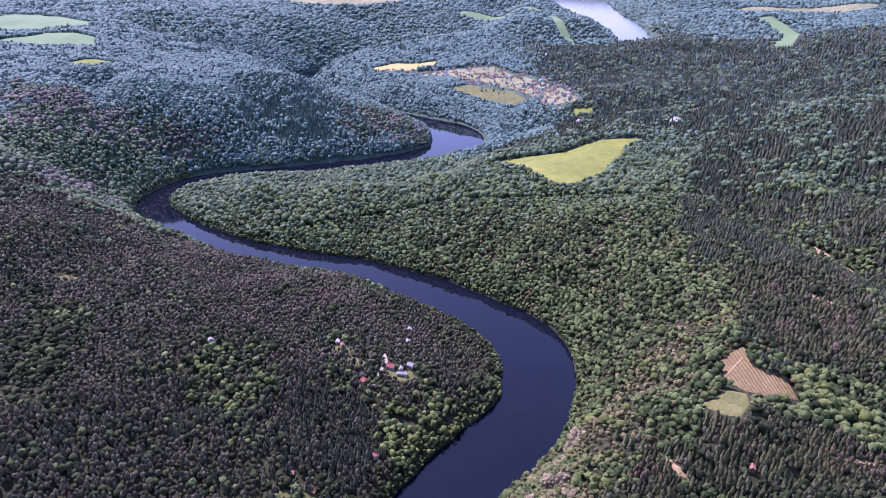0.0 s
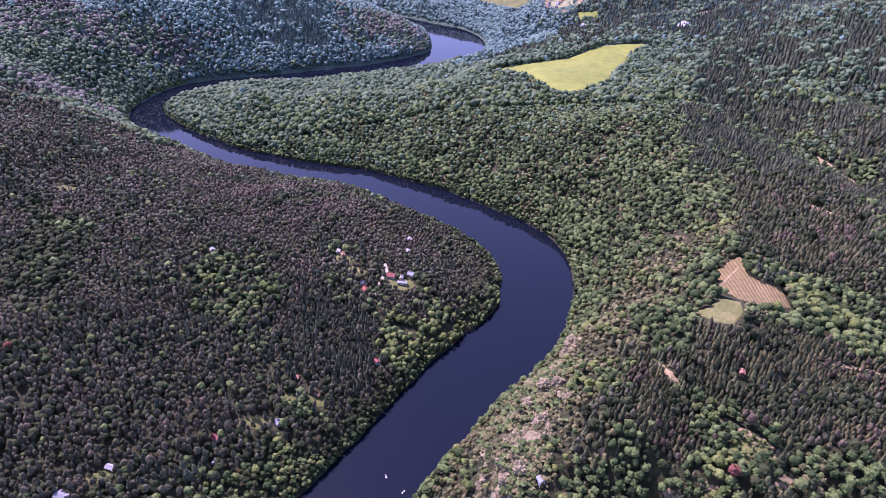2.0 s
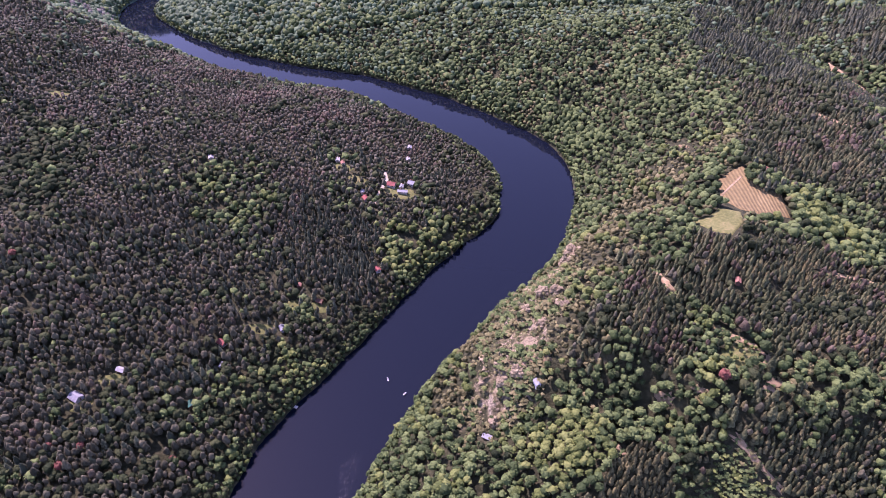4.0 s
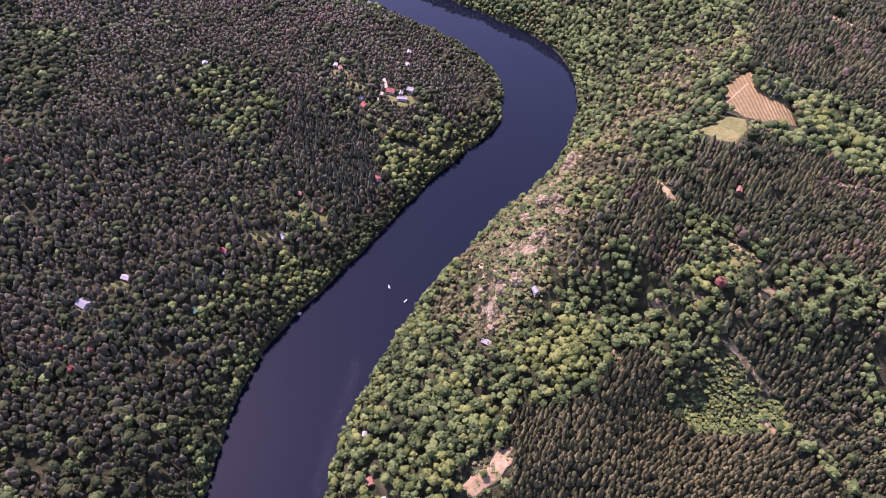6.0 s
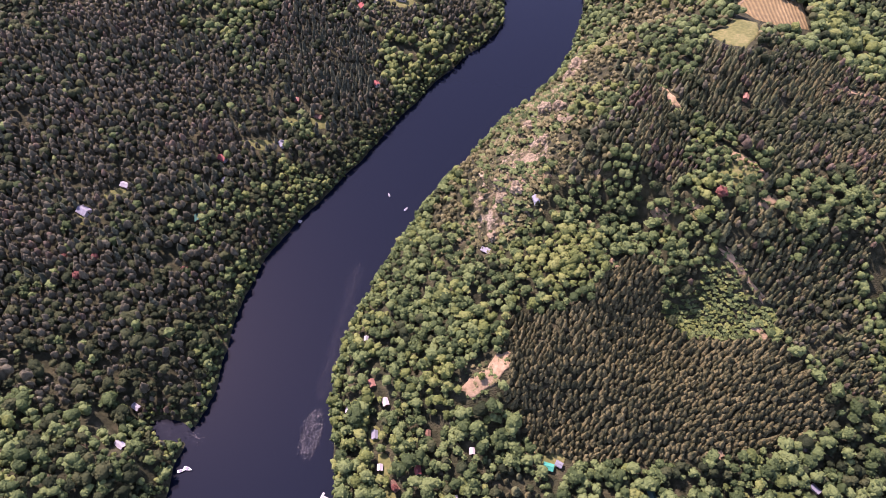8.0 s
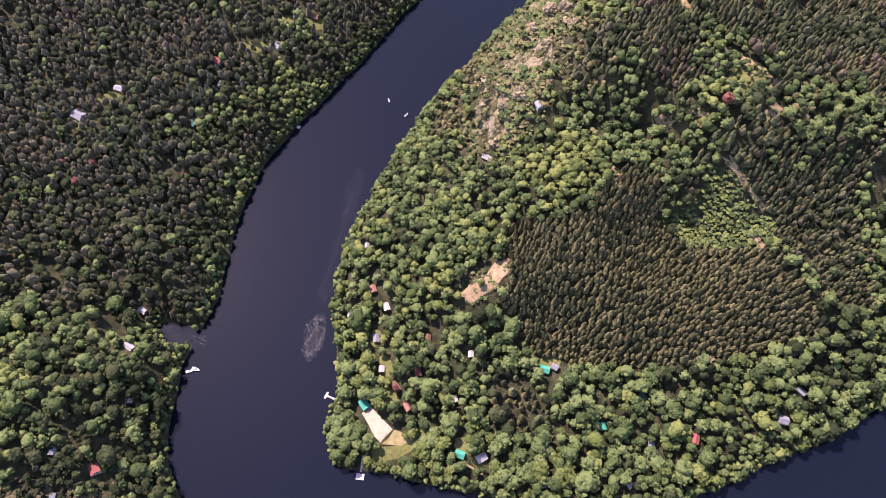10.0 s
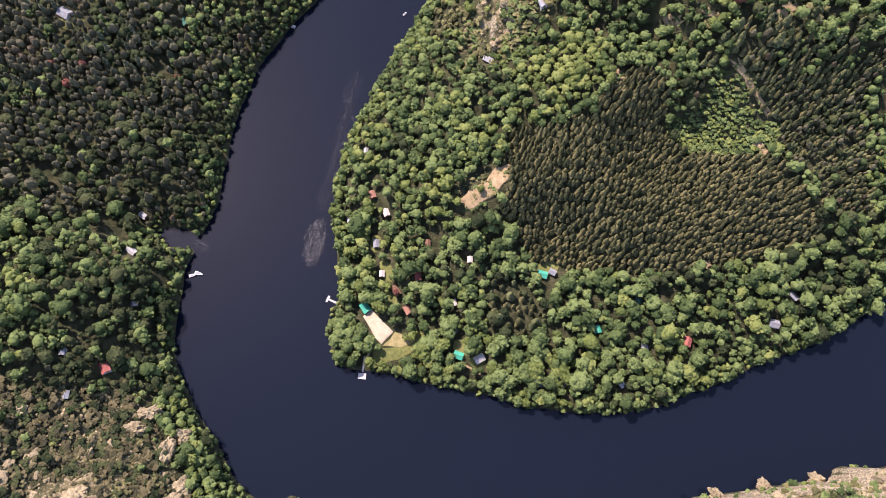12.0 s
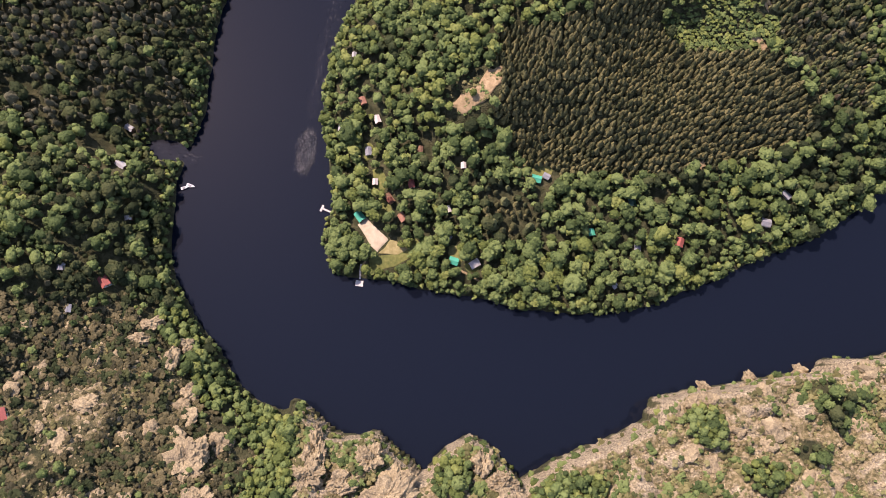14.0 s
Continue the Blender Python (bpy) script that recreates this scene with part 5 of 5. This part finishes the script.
for i, (x, y, sx, sy, sz) in enumerate([(-63, -26, 8.96, 14.56, 11.7), (-66, -36, 10.08, 12.32, 9), (-34, -29, 10.08, 8.96, 9.9), (-25, -48, 21.28, 14.56, 9), (-46, -39, 8.96, 13.44, 8.1), (22, -33, 7.84, 8.96, 10.8), (32, -42, 7.84, 10.08, 9.9), (126, -8, 4.48, 5.6, 5.4), (134, -4, 6.72, 4.48, 4.5), (151, 3, 6.72, 4.48, 4.5), (143, -2, 4.48, 3.36, 3.6), (179, 8, 6.72, 4.48, 4.5), (210, 13, 6.72, 5.6, 6.3), (218, 18, 6.72, 5.6, 6.3), (-126, -29, 14.56, 16.8, 6.3), (-116, -49, 11.2, 10.08, 5.4), (-157, 42, 6, 9, 7), (-161, 33, 9, 5, 6), (-143, 22, 9, 5, 6), (-139, 30, 7, 6, 7), (-132, 4, 8, 7, 6), (-111, -22, 9, 8, 6), (-120, -27, 7, 6, 5), (-144, -13, 7, 6, 5), (-174, -1, 8, 5, 4), (-178, 18, 7, 4, 4), (99, 402, 9, 8, 10), (92, 389, 7, 7, 8), (69, 349, 6, 6, 6), (78, 347, 6, 5, 6), (57, 338, 6, 5, 6), (82, 333, 5, 5, 5), (66, 320, 6, 5, 6), (47, 287, 7, 5, 6), (38, 286, 5, 5, 6), (32, 264, 6, 4, 5)]):
    outcrop(ROCKS[i % 2 if max(sx, sy) > 9 else 2 + i % 4], x, y, sx, sy, sz, i * 1.3, 0.5)
placed = 0
while placed < 110:
    x, y = rng.uniform(-230, 260), rng.uniform(-80, 420)
    if float(crag(np.array([x]), np.array([y]))[0]) > 0.45 and float(sample(HD, x, y)) > 3 and (y < 70 or rng.random() < 0.9):
        s = rng.uniform(2.0, 6.5)
        outcrop(SMALL_ROCKS[placed % 6], x, y, s * rng.uniform(0.8, 1.5), s, s * rng.uniform(0.5, 1.0), rng.uniform(0, 6), 0.5, "weathered pale rock among dry grass and scrub")
        placed += 1
bx, by = scatter(-300, 340, -95, 440, 2.6)
c = crag(bx, by)
thick = 1.7 * vnoise(bx, by, 26, 61, 3) - 0.05 * (bx < -70) - 0.1 * (by > 150) + 0.25 - 0.24 * (bx > 95) * (by < 60)
keep = in_view(bx, by, 8) & (rng.random(len(bx)) < smoothstep(0.2, 0.5, c) * (0.26 + 0.7 * smoothstep(0.02, 0.2, thick))) & (sample(HD, bx, by) > 1)
bx, by, thick = bx[keep], by[keep], thick[keep]
leafed = rng.random(len(bx)) < 0.12 + 0.6 * smoothstep(0.02, 0.2, thick)
forest("cliff_scrub", bx, by, np.where(leafed, np.where(bx < -80, np.where(rng.random(len(bx)) < 0.6, BRIAR, DARK_SHADE), np.where(rng.random(len(bx)) < 0.6, BROAD, OLIVE)), np.where(bx < -80, np.where(rng.random(len(bx)) < 0.7, BRIAR, OLIVE), SCRUB)),
       np.where(leafed, 1.1 + 1.3 * rng.random(len(bx)), 0.7 + 0.8 * rng.random(len(bx))), 2, "dry scrub and low bushes on the rocky slopes", low=True)
bx, by = scatter(-95, 180, -75, 30, 2.9)
keep = (np.maximum.reduce([np.exp(-((bx - gx) / ga) ** 2 - ((by - gy) / gb) ** 2) for gx, gy, ga, gb in GREENS]) > 0.27) & (sample(HD, bx, by) > 2.5)
bx, by = bx[keep], by[keep]
forest("cliff_thicket", bx, by, np.where(rng.random(len(bx)) < 0.5, BROAD, LIGHT), 0.34 + 0.26 * rng.random(len(bx)), 0, "bright green trees in the gullies between the crags")
bx, by = scatter(-300, 340, -95, 440, 2.0)
keep = in_view(bx, by, 5) & (rng.random(len(bx)) < np.where(by > 150, 0.2, 0.6) * smoothstep(0.35, 0.7, crag(bx, by))) & (sample(HD, bx, by) > 0.5)
bx, by = bx[keep], by[keep]
forest("cliff_rubble", bx, by, np.full(len(bx), ROCK), 0.28 + 1.3 * rng.random(len(bx)) ** 2.5, 2, "loose pale stones strewn over the rocky slopes")


# cabins and houses
def house_at(m, w, l, h, roof, wall, label, chimney=True, category="cabin", group="", terrace=False, pitch=0.62):
    """A gabled house: walls, two-sided roof, door, windows and chimney."""
    home = new("house" if category == "house" else "cabin")
    home.empty_display_size = 0.5
    bm = bmesh.new()
    rise = w / 2 * pitch
    prof = [(-w / 2, -2.5), (w / 2, -2.5), (w / 2, h), (0, h + rise), (-w / 2, h)]
    rows = [[bm.verts.new((px, sy * l / 2, pz)) for px, pz in prof] for sy in (-1, 1)]
    bm.faces.new(rows[0]), bm.faces.new(rows[1][::-1])
    for i in range(5):
        j = (i + 1) % 5
        bm.faces.new((rows[0][j], rows[0][i], rows[1][i], rows[1][j]))
    part("wall", bm, wall, home)
    over, thick = 0.45, 0.16
    bm = bmesh.new()
    ex, ez = w / 2 + over, h - over * pitch
    lower = [(-ex, ez), (0, h + rise), (ex, ez)]
    vs = [[bm.verts.new((px, sy * (l / 2 + over), pz + dz)) for px, pz in lower] for sy in (-1, 1) for dz in (0.02, 0.02 + thick)]
    a0, a1, b0, b1 = vs
    for i in range(2):
        bm.faces.new((a1[i], a1[i + 1], b1[i + 1], b1[i]))
        bm.faces.new((a0[i + 1], a0[i], b0[i], b0[i + 1]))
        bm.faces.new((a0[i], a0[i + 1], a1[i + 1], a1[i]))
        bm.faces.new((b0[i + 1], b0[i], b1[i], b1[i + 1]))
    bm.faces.new((a0[0], a1[0], b1[0], b0[0])), bm.faces.new((a1[2], a0[2], b0[2], b1[2]))
    roof_ob = part("roof", bm, roof, home)
    part("ridge_cap", box(bmesh.new(), 0.35, l + 2 * over, 0.14, 0, 0, h + rise + 0.12), roof, roof_ob)
    if chimney:
        part("chimney", box(bmesh.new(), 0.6, 0.6, 1.6, w * 0.16, l * 0.2, h + rise * 0.55), M_TERRA, roof_ob, "brick chimney")
    part("door", box(bmesh.new(), 0.95, 0.08, 2.0, w * 0.1, -l / 2 - 0.04, 0.05), M_BROWN, home, "brown door")
    for i, sy in enumerate((-0.25, 0.25)):
        for sx in (-1, 1):
            win = part("window", box(bmesh.new(), 0.08, 1.15, 1.15, sx * (w / 2 + 0.03), sy * l, 0.95), M_WHITE, home, "white window frame")
            part("pane", box(bmesh.new(), 0.05, 0.95, 0.95, sx * (w / 2 + 0.055), sy * l, 1.05), M_PANE, win)
    if terrace:
        part("terrace", box(bmesh.new(), w * 0.9, 2.6, 0.35, 0, -l / 2 - 1.35, -0.15), M_PALE, home, "pale boarded terrace")
    home.matrix_basis = m
    return tagged(home, label, category, group)


def spot(x, y, turn=0.0, lift=0.0, s=1.0):
    return Matrix.Translation((x, y, float(ground(x, y)) + lift)) @ Matrix.Rotation(radians(turn), 4, "Z") @ Matrix.Scale(s, 4)


ROOFS = {"red": M_RED, "terracotta": M_TERRA, "green": M_GREEN, "dark green": M_DKGREEN, "grey": M_GREY, "white": M_TIN, "brown": M_BROWN, "pale": M_PALE}


def cabin(x, y, w, l, turn, roof, where, wall=None, terrace=False, h=2.1, chimney=False):
    wall = wall or (M_WHITE if roof in ("red", "grey") else M_BROWN)
    house_at(spot(x, y, turn, 0.15), w * 0.68, l * 0.7, h, ROOFS[roof], wall, f"riverside cabin with a {roof} roof {where}", chimney, "cabin", "cabins by the river", terrace)


for args in SPIT_CABINS:
    cabin(*args, "among trees on the spit")
for args in BANK_CABINS:
    cabin(*args, "above the river")
for args in SLOPE_CABINS:
    cabin(*args, "on the forested slope")
for x, y, w, l, turn, roof in COTTAGES:
    house_at(spot(x, y, turn, 0.15), w * 0.7, l * 0.7, 2.6, ROOFS[roof], M_CREAM, f"white-walled cottage with a {roof} roof in a forest clearing", True, "house", "cottages in the clearing")

# the village on its hill
VARIANTS = [house_at(spot(140, 1960, 20, 0.2), 9, 13, 4.5, r, w, f"village house with {n} walls and a {k} roof", True, "house", "village houses", pitch=0.8)
            for r, w, n, k in ((M_BROWN, M_CREAM, "cream", "brown"), (M_TERRA, M_CREAM, "cream", "terracotta"), (M_TERRA, M_WHITE, "white", "terracotta"), (M_GREY, M_WHITE, "white", "grey"), (M_BROWN, M_WHITE, "white", "brown"))]
for i, ob in enumerate(VARIANTS):
    ob.matrix_basis = spot(120 + 22 * i, 1975 - 16 * i, 20 * i, 0.2)
taken = [(ob.matrix_basis.translation.x, ob.matrix_basis.translation.y) for ob in VARIANTS]
while len(taken) < 150:
    x, y = rng.uniform(-220, 335), rng.uniform(1560, 2095)
    if polygon_mask(VILLAGE, np.array([x]), np.array([y]))[0] and min(math.hypot(x - a, y - b) for a, b in taken) > 11 and vnoise(np.array([x]), np.array([y]), 70, 71, 2)[0] > -0.5:
        if not polygon_mask([(5, 1858), (69, 1872), (110, 1830), (175, 1780), (212, 1665), (170, 1640), (95, 1745)], np.array([x]), np.array([y]))[0]:
            copy_thing(VARIANTS[int(rng.integers(0, 5))], spot(x, y, rng.choice([15, 105, 40, -20]) + rng.normal() * 6, 0.2, rng.uniform(0.6, 0.95)))
            taken.append((x, y))
for x, y in ((452, 1322), (460, 1330), (322, 2185), (335, 2200), (356, 2235), (300, 1480)):
    copy_thing(VARIANTS[3], spot(x, y, 30, 0.2, 1.2))


# boats, piers and ripples
def boat(x, y, length, turn):
    b = new("boat")
    b.empty_display_size = 0.3
    bm = bmesh.new()
    rings = []
    for t in np.linspace(0, 1, 9):
        half = 0.19 * length * (1 - max(0, t - 0.35) ** 2 * 2.35) ** 1.0
        half = max(half, 0.02)
        yy = (t - 0.5) * length
        rings.append([bm.verts.new((sx * half * k, yy, z)) for sx, k, z in ((-1, 1, 0.75 + 0.25 * t), (-1, 0.75, 0.1), (0, 0.3, -0.25), (1, 0.75, 0.1), (1, 1, 0.75 + 0.25 * t))])
    for a, c in zip(rings, rings[1:]):
        for i in range(4):
            bm.faces.new((a[i], a[i + 1], c[i + 1], c[i]))
        bm.faces.new((a[4], a[0], c[0], c[4]))
    bm.faces.new(rings[0][::-1]), bm.faces.new(rings[-1])
    part("hull", bm, M_WHITE, b)
    part("cockpit", box(bmesh.new(), 0.22 * length, 0.35 * length, 0.25, 0, -0.15 * length, 0.85), M_GREY, b, "grey cockpit")
    part("windscreen", box(bmesh.new(), 0.22 * length, 0.08, 0.45, 0, 0.06 * length, 0.9), M_PANE, b, "dark windscreen")
    b.matrix_basis = Matrix.Translation((x, y, 0.05)) @ Matrix.Rotation(radians(turn), 4, "Z")
    return tagged(b, "small white motorboat lying on the calm river", "boat", "boats on the river")


boat(-41.3, 338.6, 3.4, 20), boat(-27.8, 324.8, 3.4, -40)
boat(-151.6, 127.4, 4.6, -75), boat(-148.0, 128.6, 5.4, -105)


def pier(x, y, length, turn, head_w, head_l, label, rise=0.0):
    p = new("pier")
    p.empty_display_size = 0.3
    n = int(length / 0.8)
    for i in range(n):
        part("plank", box(bmesh.new(), 1.1, 0.74, 0.08, 0, (i + 0.5) * 0.8, 0.55 + rise * (1 - (i + 0.5) / n)), M_PALE, p)
    for sx in (-0.45, 0.45):
        for k in range(4):
            part("beam", box(bmesh.new(), 0.12, length / 4, 0.18, sx, length * (k + 0.5) / 4, 0.36 + rise * (1 - (k + 1) / 4)), M_BROWN, p)
        for k in (0.25, 0.75):
            part("post", box(bmesh.new(), 0.16, 0.16, 3.0, sx, length * k, -2.4 + rise * (1 - k) * 0.8), M_BROWN, p)
    part("platform", box(bmesh.new(), head_w, head_l, 0.35, 0, length + head_l / 2, 0.3), M_PALE, p, "floating pale platform")
    p.matrix_basis = Matrix.Translation((x, y, 0)) @ Matrix.Rotation(radians(turn), 4, "Z")
    return tagged(p, label, "pier", "piers on the bank")


pier(-43.7, 78.5, 9.6, 174, 4.6, 3.4, "narrow boarded pier with a floating platform off the spit", 2.3)
pier(-60, 110, 8.2, 66, 4.2, 1.2, "narrow white pier with a crosswise end off the spit")
pier(-116, 316.3, 9.4, -111, 2.4, 2.6, "short white landing stage below the wooded bank")

M_RIPPLE = water_material()
M_RIPPLE.name = "wind_ruffled_water"
for nd in M_RIPPLE.node_tree.nodes:
    if nd.type == "BUMP":
        nd.inputs["Distance"].default_value = 0.30
    if nd.type == "BSDF_PRINCIPLED":
        nd.inputs["Roughness"].default_value = 0.24
    if nd.type == "TEX_NOISE":
        nd.inputs["Scale"].default_value = 1.3
v, f, o = [], [], 0
for i in range(1500):
    if i < 960:
        rad, ang = rng.random() ** 0.55, rng.uniform(0, 6.283)
        cx, cy = -79 + 6.5 * rad * math.cos(ang) + 0.6 * rng.normal(), 150 + 15 * rad * math.sin(ang) + 1.2 * rng.normal()
        cx += 0.12 * (cy - 150)
        a, b = rng.uniform(0.09, 0.2), rng.uniform(0.35, 1.0)
    elif i < 1100:
        cx = rng.uniform(-173, -142)
        cy, a, b = 155 - (cx + 173) * 0.35 + rng.normal() * 3.0, rng.uniform(0.3, 1.1), rng.uniform(0.06, 0.14)
    else:
        cy = rng.uniform(170, 275)
        cx, a, b = -75 + (cy - 175) * 0.16 + rng.normal() * 3.2, rng.uniform(0.06, 0.14), rng.uniform(0.4, 1.3)
    turn, tip, lean = rng.normal() * 0.25 - 0.1, 0.06 + rng.normal() * 0.14, -0.03 + rng.normal() * 0.14
    for k in range(8):
        t = k * 2 * math.pi / 8
        px, py = a * math.cos(t), b * math.sin(t)
        v.append((cx + px * math.cos(turn) - py * math.sin(turn), cy + px * math.sin(turn) + py * math.cos(turn), 0.03 + abs(tip) * a + abs(lean) * b + tip * px + lean * py))
    f += [(o, o + k, o + k + 1) for k in range(1, 7)]
    o += 8
tagged(new("ripples", mesh_from("ripples", np.array(v), np.array(f), [M_RIPPLE], smooth=False)), "glinting wind ripples on the river's surface", "ripples", kind="stuff")
